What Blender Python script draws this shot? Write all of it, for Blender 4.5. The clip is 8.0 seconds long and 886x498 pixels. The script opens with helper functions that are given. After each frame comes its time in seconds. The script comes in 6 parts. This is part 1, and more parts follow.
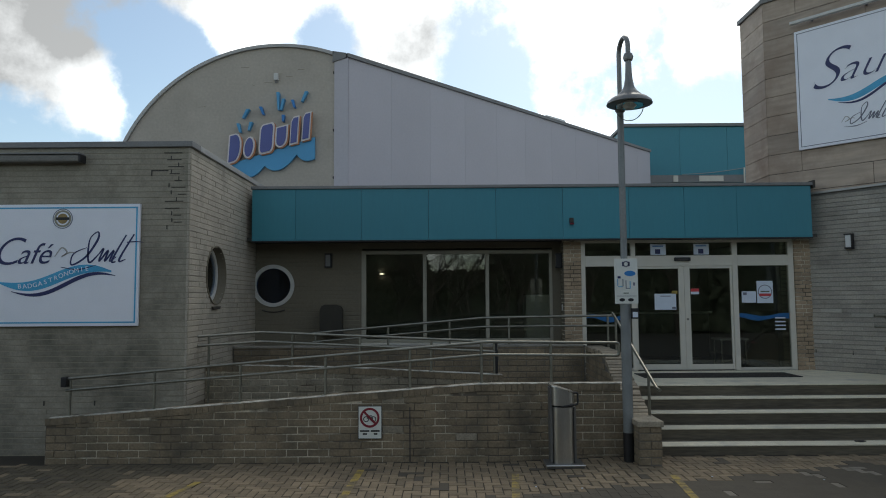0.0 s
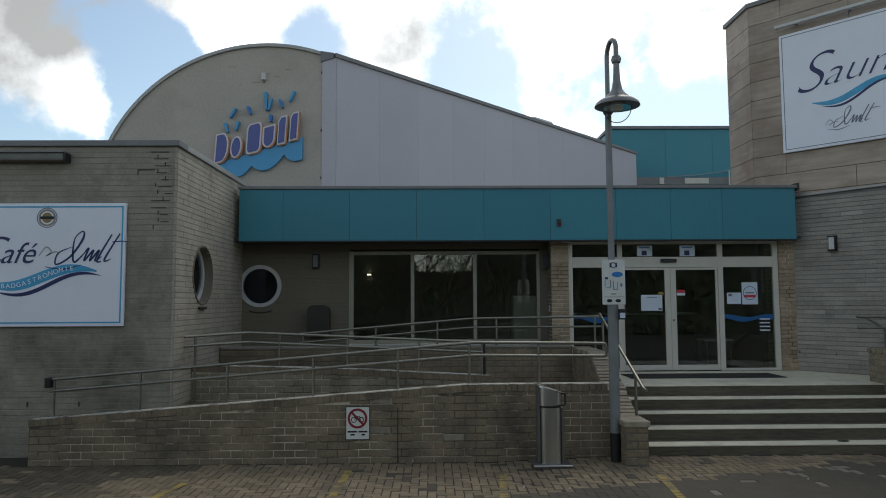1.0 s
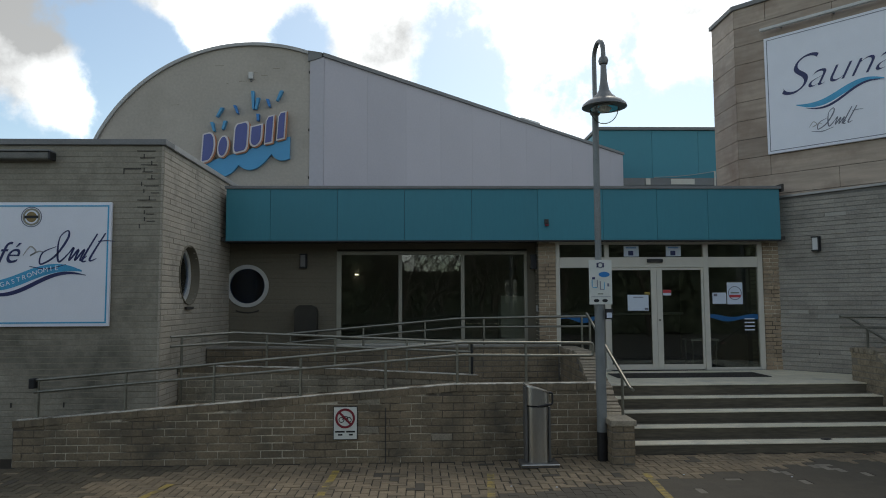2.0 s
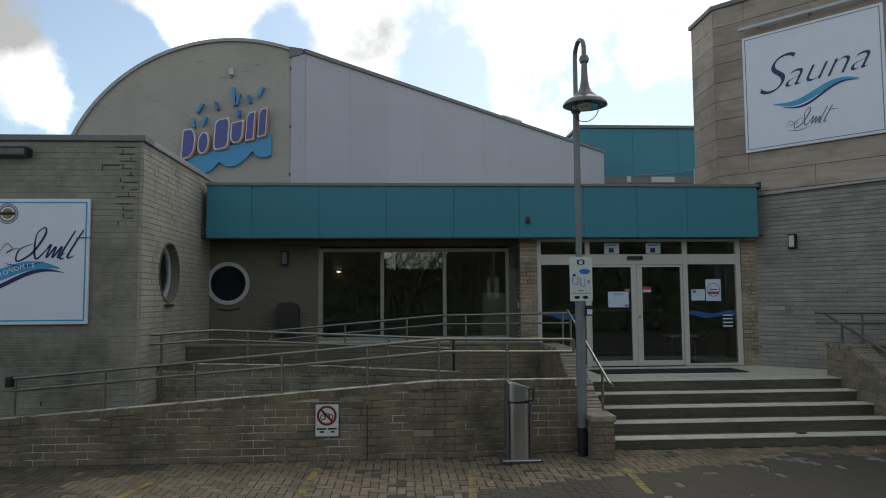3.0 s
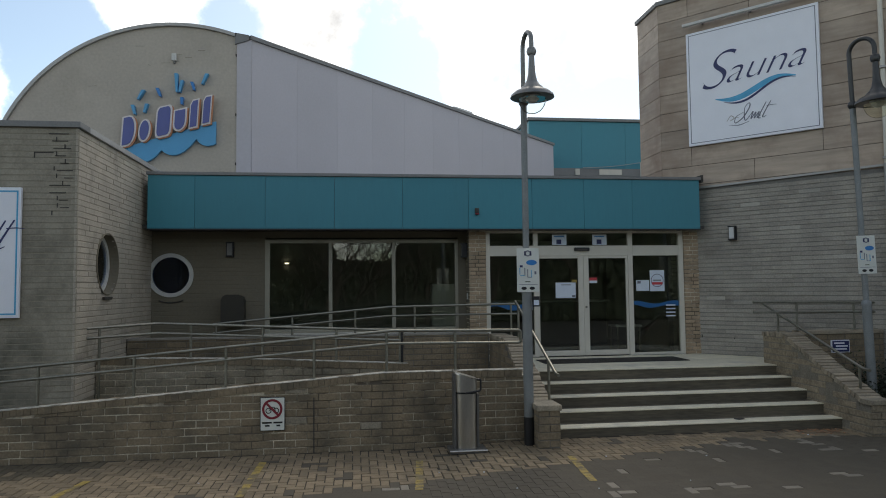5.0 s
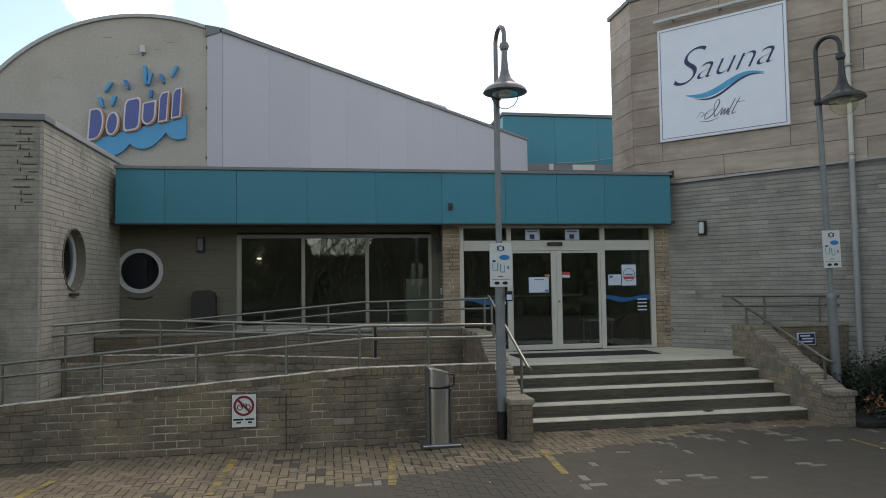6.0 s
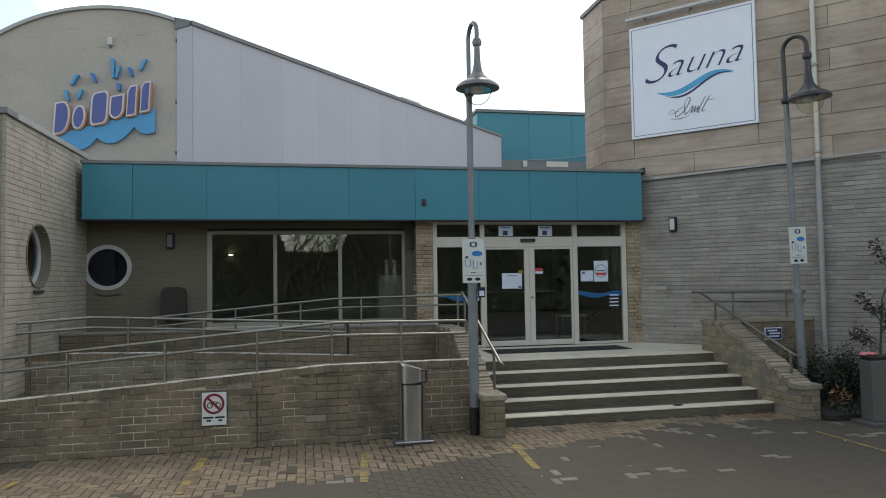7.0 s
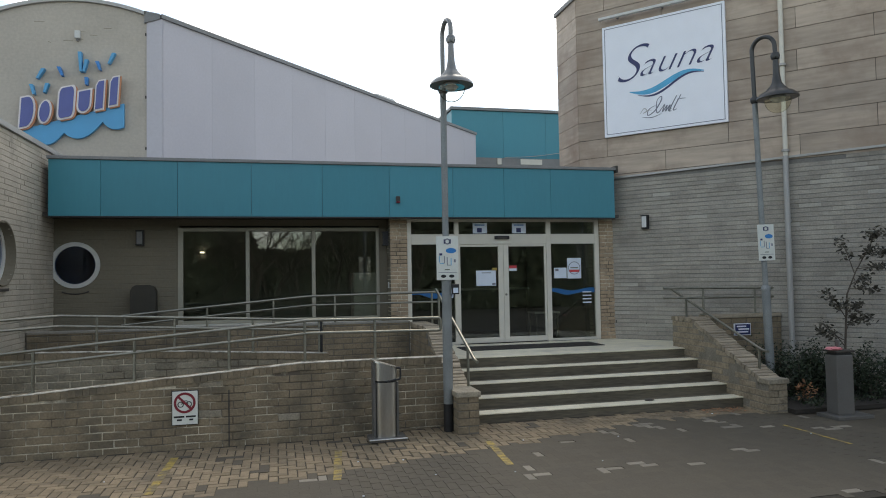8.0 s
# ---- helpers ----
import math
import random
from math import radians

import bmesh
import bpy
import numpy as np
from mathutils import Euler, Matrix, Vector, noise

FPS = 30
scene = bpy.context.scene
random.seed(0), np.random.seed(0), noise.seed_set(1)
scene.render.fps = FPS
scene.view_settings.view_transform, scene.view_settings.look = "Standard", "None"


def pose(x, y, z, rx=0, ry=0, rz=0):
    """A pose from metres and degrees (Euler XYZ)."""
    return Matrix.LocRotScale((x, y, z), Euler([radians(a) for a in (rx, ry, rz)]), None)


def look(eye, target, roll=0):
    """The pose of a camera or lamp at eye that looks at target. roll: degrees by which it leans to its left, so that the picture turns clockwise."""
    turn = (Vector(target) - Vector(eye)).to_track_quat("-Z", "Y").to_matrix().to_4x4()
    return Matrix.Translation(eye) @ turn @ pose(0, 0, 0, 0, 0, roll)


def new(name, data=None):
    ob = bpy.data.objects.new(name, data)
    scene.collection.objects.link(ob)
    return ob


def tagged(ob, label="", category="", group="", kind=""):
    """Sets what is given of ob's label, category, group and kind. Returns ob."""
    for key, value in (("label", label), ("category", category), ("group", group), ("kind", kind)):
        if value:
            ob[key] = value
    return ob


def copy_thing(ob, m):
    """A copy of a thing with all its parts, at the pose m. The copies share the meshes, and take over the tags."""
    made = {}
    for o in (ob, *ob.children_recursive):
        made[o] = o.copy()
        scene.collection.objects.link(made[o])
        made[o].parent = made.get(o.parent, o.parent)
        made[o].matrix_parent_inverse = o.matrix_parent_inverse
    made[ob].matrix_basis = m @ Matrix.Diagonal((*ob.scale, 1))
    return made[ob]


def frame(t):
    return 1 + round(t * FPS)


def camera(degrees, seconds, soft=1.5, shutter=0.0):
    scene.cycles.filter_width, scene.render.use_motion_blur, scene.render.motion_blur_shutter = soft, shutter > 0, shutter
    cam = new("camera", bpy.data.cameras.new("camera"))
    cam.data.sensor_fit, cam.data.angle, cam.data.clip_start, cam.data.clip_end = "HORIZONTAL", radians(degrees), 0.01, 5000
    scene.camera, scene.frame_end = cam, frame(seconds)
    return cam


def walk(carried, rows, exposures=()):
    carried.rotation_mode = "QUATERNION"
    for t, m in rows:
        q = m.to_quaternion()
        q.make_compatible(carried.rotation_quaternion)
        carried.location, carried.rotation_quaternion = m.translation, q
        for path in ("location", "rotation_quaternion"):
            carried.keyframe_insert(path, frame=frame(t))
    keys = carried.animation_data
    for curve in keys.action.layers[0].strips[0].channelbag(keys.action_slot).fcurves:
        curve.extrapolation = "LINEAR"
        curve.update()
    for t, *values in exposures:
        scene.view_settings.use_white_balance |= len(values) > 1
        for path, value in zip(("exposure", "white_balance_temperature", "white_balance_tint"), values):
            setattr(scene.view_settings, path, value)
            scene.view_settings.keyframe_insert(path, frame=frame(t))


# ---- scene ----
cam = camera(65.4, 8.0, soft=1.0)
PATH = [
    (0, (-2.957, -9.619, 2.132), (-2.965, -7.625, 2.278), -0.4),
    (0.5, (-2.969, -9.625, 2.13), (-2.958, -7.631, 2.278), -0.3),
    (1, (-2.983, -9.625, 2.125), (-2.952, -7.631, 2.274), -0.3),
    (1.5, (-2.99, -9.629, 2.124), (-2.941, -7.635, 2.274), -0.3),
    (3, (-2.981, -9.664, 2.118), (-2.863, -7.673, 2.259), -0.4),
    (3.5, (-2.971, -9.671, 2.12), (-2.816, -7.682, 2.253), -0.5),
    (4, (-2.939, -9.678, 2.126), (-2.749, -7.691, 2.251), -0.6),
    (4.5, (-2.925, -9.65, 2.116), (-2.704, -7.666, 2.237), -0.6),
    (6, (-2.888, -9.628, 2.12), (-2.561, -7.657, 2.219), -0.8),
    (6.5, (-2.87, -9.626, 2.119), (-2.51, -7.661, 2.212), -0.9),
    (7, (-2.853, -9.618, 2.114), (-2.455, -7.66, 2.202), -0.9),
    (7.5, (-2.843, -9.618, 2.11), (-2.409, -7.668, 2.194), -1.0),
    (8, (-2.839, -9.615, 2.106), (-2.37, -7.672, 2.186), -1.0),
]
walk(cam, [(t, look(eye, target, roll)) for t, eye, target, roll in PATH],
     exposures=[(0, 0.13, 6900, 7), (3.0, 0.15, 7000, 8), (4.5, 0.26, 7100, 9), (5.2, 0.43, 7200, 10), (6.0, 0.71, 7230, 10), (7.0, 0.92, 7250, 10), (8.0, 0.98, 7250, 10)])

# ---- world, sun ----
SUN_AZ, SUN_EL = radians(18), radians(48)      # azimuth from +y towards +x: behind the building
world = bpy.data.worlds.new("sky")
scene.world = world
world.use_nodes = True
wn, wl = world.node_tree.nodes, world.node_tree.links
wn.clear()
w_out = wn.new("ShaderNodeOutputWorld")
w_bg = wn.new("ShaderNodeBackground")
w_sky = wn.new("ShaderNodeTexSky")
w_sky.sky_type = 'NISHITA'
w_sky.sun_disc = False
w_sky.sun_elevation = SUN_EL
w_sky.sun_rotation = SUN_AZ
w_sky.air_density, w_sky.dust_density = 1.0, 1.0
w_cloud = wn.new("ShaderNodeTexNoise")
w_cloud.noise_dimensions = '4D'
w_cloud.inputs["W"].default_value = 2.05
w_cloud.inputs["Scale"].default_value = 5.0
w_cloud.inputs["Detail"].default_value = 9
w_cloud.inputs["Roughness"].default_value = 0.6
w_mask = wn.new("ShaderNodeMapRange")
w_mask.interpolation_type = 'SMOOTHSTEP'
w_mask.inputs["From Min"].default_value = 0.455
w_mask.inputs["From Max"].default_value = 0.59
w_shade = wn.new("ShaderNodeTexNoise")
w_shade.noise_dimensions = '4D'
w_shade.inputs["W"].default_value = 4.4
w_shade.inputs["Scale"].default_value = 4.2
w_shade.inputs["Detail"].default_value = 9
w_shade.inputs["Roughness"].default_value = 0.62
w_lum = wn.new("ShaderNodeMapRange")
w_lum.inputs["From Min"].default_value = 0.32
w_lum.inputs["From Max"].default_value = 0.62
w_lum.inputs["To Min"].default_value = 8.0
w_lum.inputs["To Max"].default_value = 2.2
w_bw = wn.new("ShaderNodeRGBToBW")
w_pow = wn.new("ShaderNodeMath")
w_pow.operation = 'POWER'
w_pow.inputs[1].default_value = 0.5
w_mul = wn.new("ShaderNodeMath")
w_mul.operation = 'MULTIPLY'
w_white = wn.new("ShaderNodeCombineColor")
w_mix = wn.new("ShaderNodeMix")
w_mix.data_type = 'RGBA'
wl.new(w_sky.outputs[0], w_bw.inputs[0])


def bank(source, rows):
    """Adds to a value round directions: azimuth, height and reach in degrees, and weight."""
    ray = wn.new("ShaderNodeTexCoord").outputs["Generated"]
    for az, el, reach, weight in rows:
        az, el = radians(az), radians(el)
        dot = wn.new("ShaderNodeVectorMath")
        dot.operation = 'DOT_PRODUCT'
        dot.inputs[1].default_value = (math.sin(az) * math.cos(el), math.cos(az) * math.cos(el), math.sin(el))
        soft = wn.new("ShaderNodeMapRange")
        soft.interpolation_type = 'SMOOTHSTEP'
        soft.inputs["From Min"].default_value, soft.inputs["From Max"].default_value = math.cos(radians(reach * 1.35)), math.cos(radians(reach * 0.35))
        soft.inputs["To Max"].default_value = weight
        total = wn.new("ShaderNodeMath")
        wl.new(ray, dot.inputs[0])
        wl.new(dot.outputs["Value"], soft.inputs[0])
        wl.new(soft.outputs[0], total.inputs[0])
        wl.new(source, total.inputs[1])
        source = total.outputs[0]
    return source


wl.new(bank(w_cloud.outputs[0], [(-32, 19, 8, 0.091), (-26.6, 16, 3.6, 0.078), (-22.5, 17.5, 4.5, -0.187), (-16.7, 23, 5, 0.091), (-10.5, 20, 3.6, -0.170), (-3.7, 21.5, 4.2, 0.091), (3.5, 20, 4.5, -0.102),
                                 (10.5, 24, 6, 0.078), (16, 18, 5.5, -0.085), (-31.5, 12.5, 4, -0.136), (9.5, 14.5, 4.5, 0.078), (22, 20, 3.2, 0.078)]), w_mask.inputs[0])
wl.new(bank(w_shade.outputs[0], [(-32, 21, 7, 0.22), (10, 25, 5, 0.10), (-3.2, 22, 2.6, 0.04), (-20, 24, 4, 0.06), (-26, 15.5, 3.5, -0.2), (-16, 20, 4, -0.15)]), w_lum.inputs[0])
wl.new(w_bw.outputs[0], w_pow.inputs[0])
wl.new(w_pow.outputs[0], w_mul.inputs[0])
wl.new(w_lum.outputs[0], w_mul.inputs[1])
for i, gain in enumerate((0.94, 0.985, 1.06)):
    w_gain = wn.new("ShaderNodeMath")
    w_gain.operation = 'MULTIPLY'
    w_gain.inputs[1].default_value = gain
    wl.new(w_mul.outputs[0], w_gain.inputs[0])
    wl.new(w_gain.outputs[0], w_white.inputs[i])
wl.new(w_mask.outputs[0], w_mix.inputs[0])
w_haze = wn.new("ShaderNodeVectorMath")
w_haze.operation = 'MULTIPLY'
w_haze.inputs[1].default_value = (1.14, 1.20, 1.18)
wl.new(w_sky.outputs[0], w_haze.inputs[0])
wl.new(w_haze.outputs[0], w_mix.inputs[6])
wl.new(w_white.outputs[0], w_mix.inputs[7])
wl.new(w_mix.outputs[2], w_bg.inputs[0])
w_bg.inputs[1].default_value = 0.11
wl.new(w_bg.outputs[0], w_out.inputs[0])

sun_data = bpy.data.lights.new("sun", 'SUN')
sun_data.energy, sun_data.angle, sun_data.color = 0.4, radians(16), (1.0, 0.95, 0.88)
sun = new("sun", sun_data)
sun_way = Vector((math.sin(SUN_AZ) * math.cos(SUN_EL), math.cos(SUN_AZ) * math.cos(SUN_EL), math.sin(SUN_EL)))
sun.matrix_world = look(sun_way * 60, (0, 0, 0))


# ---- materials ----
def mat(name, base, rough=0.7, metal=0.0, vary=0.15, scale=6.0, fine=60.0, bump=0.15, piece=0.0, dirt=None, dirt_at=(0.55, 0.75), coat=0.0, streak=False):
    """A painted, stony or metal surface with variation at two scales; piece: how far alike pieces differ in tone."""
    m = bpy.data.materials.new(name)
    m.use_nodes = True
    n, l = m.node_tree.nodes, m.node_tree.links
    b = n["Principled BSDF"]
    b.inputs["Metallic"].default_value = metal
    b.inputs["Coat Weight"].default_value = coat
    geo = n.new("ShaderNodeNewGeometry")
    src = geo.outputs["Position"]
    if streak:
        mp = n.new("ShaderNodeMapping")
        mp.inputs["Scale"].default_value = (1.0, 1.0, 0.12) if streak == "z" else (0.12, 0.12, 1.0)
        l.new(src, mp.inputs[0])
        src = mp.outputs[0]
    big = n.new("ShaderNodeTexNoise")
    big.inputs["Scale"].default_value, big.inputs["Detail"].default_value = scale, 5
    small = n.new("ShaderNodeTexNoise")
    small.inputs["Scale"].default_value, small.inputs["Detail"].default_value = fine, 4
    l.new(src, big.inputs["Vector"])
    l.new(src, small.inputs["Vector"])
    add = n.new("ShaderNodeMath")
    add.operation = 'ADD'
    l.new(big.outputs[0], add.inputs[0])
    l.new(small.outputs[0], add.inputs[1])
    tone = n.new("ShaderNodeMapRange")
    tone.inputs["From Min"].default_value, tone.inputs["From Max"].default_value = 0.65, 1.35
    tone.inputs["To Min"].default_value, tone.inputs["To Max"].default_value = 1 - vary, 1 + vary
    l.new(add.outputs[0], tone.inputs[0])
    value = tone.outputs[0]
    if piece:
        info = n.new("ShaderNodeObjectInfo")
        both = n.new("ShaderNodeMath")
        both.operation = 'ADD'
        l.new(info.outputs["Random"], both.inputs[0])
        l.new(geo.outputs["Random Per Island"], both.inputs[1])
        fr = n.new("ShaderNodeMath")
        fr.operation = 'FRACT'
        l.new(both.outputs[0], fr.inputs[0])
        pr = n.new("ShaderNodeMapRange")
        pr.inputs["To Min"].default_value, pr.inputs["To Max"].default_value = 1 - piece, 1 + piece
        l.new(fr.outputs[0], pr.inputs[0])
        mm = n.new("ShaderNodeMath")
        mm.operation = 'MULTIPLY'
        l.new(value, mm.inputs[0])
        l.new(pr.outputs[0], mm.inputs[1])
        value = mm.outputs[0]
    col = n.new("ShaderNodeVectorMath")
    col.operation = 'SCALE'
    col.inputs[0].default_value = base
    l.new(value, col.inputs["Scale"])
    colour = col.outputs[0]
    if dirt:
        dn = n.new("ShaderNodeTexNoise")
        dn.inputs["Scale"].default_value, dn.inputs["Detail"].default_value, dn.inputs["Roughness"].default_value = scale * 0.45, 7, 0.65
        l.new(geo.outputs["Position"], dn.inputs["Vector"])
        dm = n.new("ShaderNodeMapRange")
        dm.inputs["From Min"].default_value, dm.inputs["From Max"].default_value = dirt_at
        l.new(dn.outputs[0], dm.inputs[0])
        mx = n.new("ShaderNodeMix")
        mx.data_type = 'RGBA'
        l.new(dm.outputs[0], mx.inputs[0])
        l.new(colour, mx.inputs[6])
        mx.inputs[7].default_value = (*dirt, 1)
        colour = mx.outputs[2]
    l.new(colour, b.inputs["Base Color"])
    rr = n.new("ShaderNodeMapRange")
    rr.inputs["To Min"].default_value, rr.inputs["To Max"].default_value = max(0.03, rough - 0.12), min(1, rough + 0.12)
    l.new(big.outputs[0], rr.inputs[0])
    l.new(rr.outputs[0], b.inputs["Roughness"])
    if bump:
        bp = n.new("ShaderNodeBump")
        bp.inputs["Strength"].default_value, bp.inputs["Distance"].default_value = bump, 0.004
        l.new(small.outputs[0], bp.inputs["Height"])
        l.new(bp.outputs[0], b.inputs["Normal"])
    return m


def glass_mat(name, tint=(0.6, 0.65, 0.65), ior=1.8):
    m = bpy.data.materials.new(name)
    m.use_nodes = True
    n, l = m.node_tree.nodes, m.node_tree.links
    n.clear()
    out = n.new("ShaderNodeOutputMaterial")
    mix = n.new("ShaderNodeMixShader")
    fr = n.new("ShaderNodeFresnel")
    fr.inputs[0].default_value = ior
    tr = n.new("ShaderNodeBsdfTransparent")
    tr.inputs[0].default_value = (*tint, 1)
    gl = n.new("ShaderNodeBsdfGlossy")
    gl.inputs["Roughness"].default_value = 0.015
    gl.inputs[0].default_value = (0.95, 0.97, 0.95, 1)
    l.new(fr.outputs[0], mix.inputs[0])
    l.new(tr.outputs[0], mix.inputs[1])
    l.new(gl.outputs[0], mix.inputs[2])
    l.new(mix.outputs[0], out.inputs[0])
    return m


def glow_mat(name, colour, strength):
    m = bpy.data.materials.new(name)
    m.use_nodes = True
    b = m.node_tree.nodes["Principled BSDF"]
    b.inputs["Base Color"].default_value = (*colour, 1)
    b.inputs["Emission Color"].default_value = (*colour, 1)
    b.inputs["Emission Strength"].default_value = strength
    return m


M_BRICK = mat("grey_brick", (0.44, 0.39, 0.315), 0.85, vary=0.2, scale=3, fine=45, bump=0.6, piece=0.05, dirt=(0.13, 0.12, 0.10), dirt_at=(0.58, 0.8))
# Weathered front brick; its darker base also holds this face's weaker light.
M_BRICK_FRONT = mat("weathered_dim_brick", (0.335, 0.305, 0.24), 0.88, vary=0.2, scale=2.2, fine=40, bump=0.6, piece=0.04, dirt=(0.105, 0.10, 0.075), dirt_at=(0.48, 0.72))
M_BRICK_RAMP = mat("ramp_brick", (0.228, 0.178, 0.115), 0.88, vary=0.34, scale=3.2, fine=34, bump=0.9, piece=0.09, dirt=(0.080, 0.074, 0.056), dirt_at=(0.47, 0.74))
M_BRICK_MID = mat("greyed_ramp_brick", (0.254, 0.220, 0.159), 0.9, vary=0.36, scale=3.0, fine=34, bump=0.9, piece=0.09, dirt=(0.09, 0.084, 0.066), dirt_at=(0.5, 0.74))
M_BRICK_TOWER = mat("tower_brick", (0.351, 0.323, 0.275), 0.85, vary=0.24, scale=2, fine=38, bump=0.6, piece=0.10, dirt=(0.175, 0.16, 0.138), dirt_at=(0.56, 0.82))
M_BRICK_PALE = mat("pale_brick", (0.395, 0.370, 0.322), 0.85, vary=0.18, scale=3, fine=45, bump=0.4, piece=0.12)
M_BRICK_YELLOW = mat("yellow_brick", (0.385, 0.288, 0.192), 0.85, vary=0.22, scale=5, fine=50, bump=0.5, piece=0.16, dirt=(0.25, 0.195, 0.135), dirt_at=(0.5, 0.75))
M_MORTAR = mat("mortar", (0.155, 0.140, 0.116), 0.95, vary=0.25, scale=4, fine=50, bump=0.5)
M_FLANK = mat("smeared_brick", (0.264, 0.215, 0.148), 0.92, vary=0.4, scale=5, fine=26, bump=0.9, piece=0.06, dirt=(0.075, 0.063, 0.05), dirt_at=(0.57, 0.66))
M_SLURRY = mat("smeared_mortar", (0.20, 0.178, 0.14), 0.95, vary=0.35, scale=5, fine=45, bump=0.6, dirt=(0.06, 0.054, 0.045), dirt_at=(0.58, 0.68))
M_MORTAR_PALE = mat("pale_mortar", (0.538, 0.480, 0.370), 0.95, vary=0.4, scale=2.4, fine=40, bump=0.5, dirt=(0.12, 0.10, 0.076), dirt_at=(0.46, 0.55))
M_MORTAR_CAFE = mat("cafe_mortar", (0.27, 0.24, 0.185), 0.95, vary=0.25, scale=4, fine=50, bump=0.5)
M_MORTAR_TOWER = mat("tower_mortar", (0.208, 0.197, 0.180), 0.95, vary=0.25, scale=4, fine=50, bump=0.5)
M_COPING_BRICK = mat("coping_brick", (0.310, 0.260, 0.190), 0.85, vary=0.25, scale=6, fine=40, bump=0.6, piece=0.2)
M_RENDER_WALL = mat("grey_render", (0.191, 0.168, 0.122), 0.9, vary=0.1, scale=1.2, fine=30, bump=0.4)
M_GABLE = mat("gable_render", (0.49, 0.44, 0.375), 0.9, vary=0.12, scale=0.8, fine=18, bump=0.22, dirt=(0.33, 0.29, 0.235), dirt_at=(0.55, 0.85))
tree = M_GABLE.node_tree
g_geo, g_map, g_brick, g_bump = (tree.nodes.new("ShaderNode" + k) for k in ("NewGeometry", "Mapping", "TexBrick", "Bump"))
g_map.inputs["Rotation"].default_value = (radians(90), 0, 0)
g_brick.inputs["Scale"].default_value = 1.0
g_brick.inputs["Brick Width"].default_value, g_brick.inputs["Row Height"].default_value = 0.30, 0.09
g_brick.inputs["Mortar Size"].default_value, g_brick.inputs["Mortar Smooth"].default_value = 0.012, 0.6
g_bump.inputs["Strength"].default_value, g_bump.inputs["Distance"].default_value = 0.10, 0.005
g_bump.invert = True
tree.links.new(g_geo.outputs["Position"], g_map.inputs[0])
tree.links.new(g_map.outputs[0], g_brick.inputs["Vector"])
tree.links.new(g_brick.outputs["Fac"], g_bump.inputs["Height"])
for node in list(tree.nodes):
    if node.type == 'BUMP' and node != g_bump:
        tree.links.new(g_bump.outputs[0], node.inputs["Normal"])
M_PANEL_GREY = mat("grey_cladding", (0.520, 0.498, 0.530), 0.55, vary=0.05, scale=0.8, fine=20, bump=0.05, piece=0.03)
M_TEAL = mat("teal_cladding", (0.040, 0.242, 0.305), 0.45, vary=0.05, scale=0.7, fine=25, bump=0.03, piece=0.05, streak="z")
M_COPING = mat("grey_coping", (0.22, 0.22, 0.215), 0.6, metal=0.15, vary=0.15, scale=3, bump=0.1)
M_COPING_LIGHT = mat("zinc_coping", (0.42, 0.41, 0.39), 0.5, metal=0.3, vary=0.12, scale=3, bump=0.1)
M_WOOD = mat("fibre_plank", (0.434, 0.351, 0.276), 0.62, vary=0.26, scale=1.8, fine=14, bump=0.12, piece=0.17, streak="h", dirt=(0.28, 0.20, 0.145), dirt_at=(0.45, 0.72))
M_STEEL = mat("galvanised_steel", (0.276, 0.270, 0.227), 0.42, metal=1.0, vary=0.2, scale=8, fine=30, bump=0.02)
M_STAINLESS = mat("brushed_stainless", (0.55, 0.54, 0.51), 0.32, metal=1.0, vary=0.12, scale=10, fine=140, bump=0.1, streak="z")
M_POLE = mat("pole_grey", (0.245, 0.262, 0.26), 0.55, metal=0.3, vary=0.2, scale=5, bump=0.1)
M_LAMP_HOOD = mat("lamp_hood_grey", (0.05, 0.051, 0.05), 0.32, metal=0.4, vary=0.15, scale=8, bump=0.05)
M_LAMP_PALE = mat("lamp_silver", (0.211, 0.211, 0.202), 0.40, metal=0.5, vary=0.15, scale=8, bump=0.05)
M_EFFLO = mat("salt_stained_brick", (0.259, 0.225, 0.167), 0.9, vary=0.4, scale=6, fine=40, bump=0.6, piece=0.2)
M_CAP = mat("pale_lit_cap", (0.54, 0.51, 0.44), 0.9, vary=0.4, scale=9, fine=40, bump=0.5, dirt=(0.20, 0.175, 0.135), dirt_at=(0.5, 0.60))
M_BLACK = mat("black_paint", (0.015, 0.015, 0.016), 0.5, vary=0.3, scale=8, bump=0.1)
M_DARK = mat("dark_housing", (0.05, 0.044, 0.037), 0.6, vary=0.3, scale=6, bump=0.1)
M_FRAME = mat("cream_frame", (0.67, 0.635, 0.545), 0.4, vary=0.06, scale=5, bump=0.04)
M_FRAME_GREY = mat("weathered_frame", (0.36, 0.335, 0.262), 0.55, vary=0.12, scale=5, bump=0.08)
M_WHITE = mat("white_sign", (0.88, 0.90, 0.96), 0.35, vary=0.03, scale=3, bump=0.0, coat=0.2)
M_WHITE_PAINT = mat("white_ring", (0.6, 0.6, 0.57), 0.5, vary=0.1, scale=6, bump=0.1)
M_EMBLEM = mat("emblem_grey", (0.33, 0.31, 0.24), 0.5, vary=0.25, scale=25, bump=0.0)
M_BOARD = mat("notice_board", (0.72, 0.74, 0.68), 0.45, vary=0.06, scale=6, bump=0.02)
M_PAPER = mat("paper", (0.68, 0.75, 0.84), 0.6, vary=0.05, scale=8, bump=0.0)
M_BLUE_DARK = mat("navy_print", (0.022, 0.03, 0.12), 0.4, vary=0.1, bump=0.0)
M_BLUE = mat("blue_print", (0.02, 0.21, 0.55), 0.4, vary=0.12, bump=0.0)
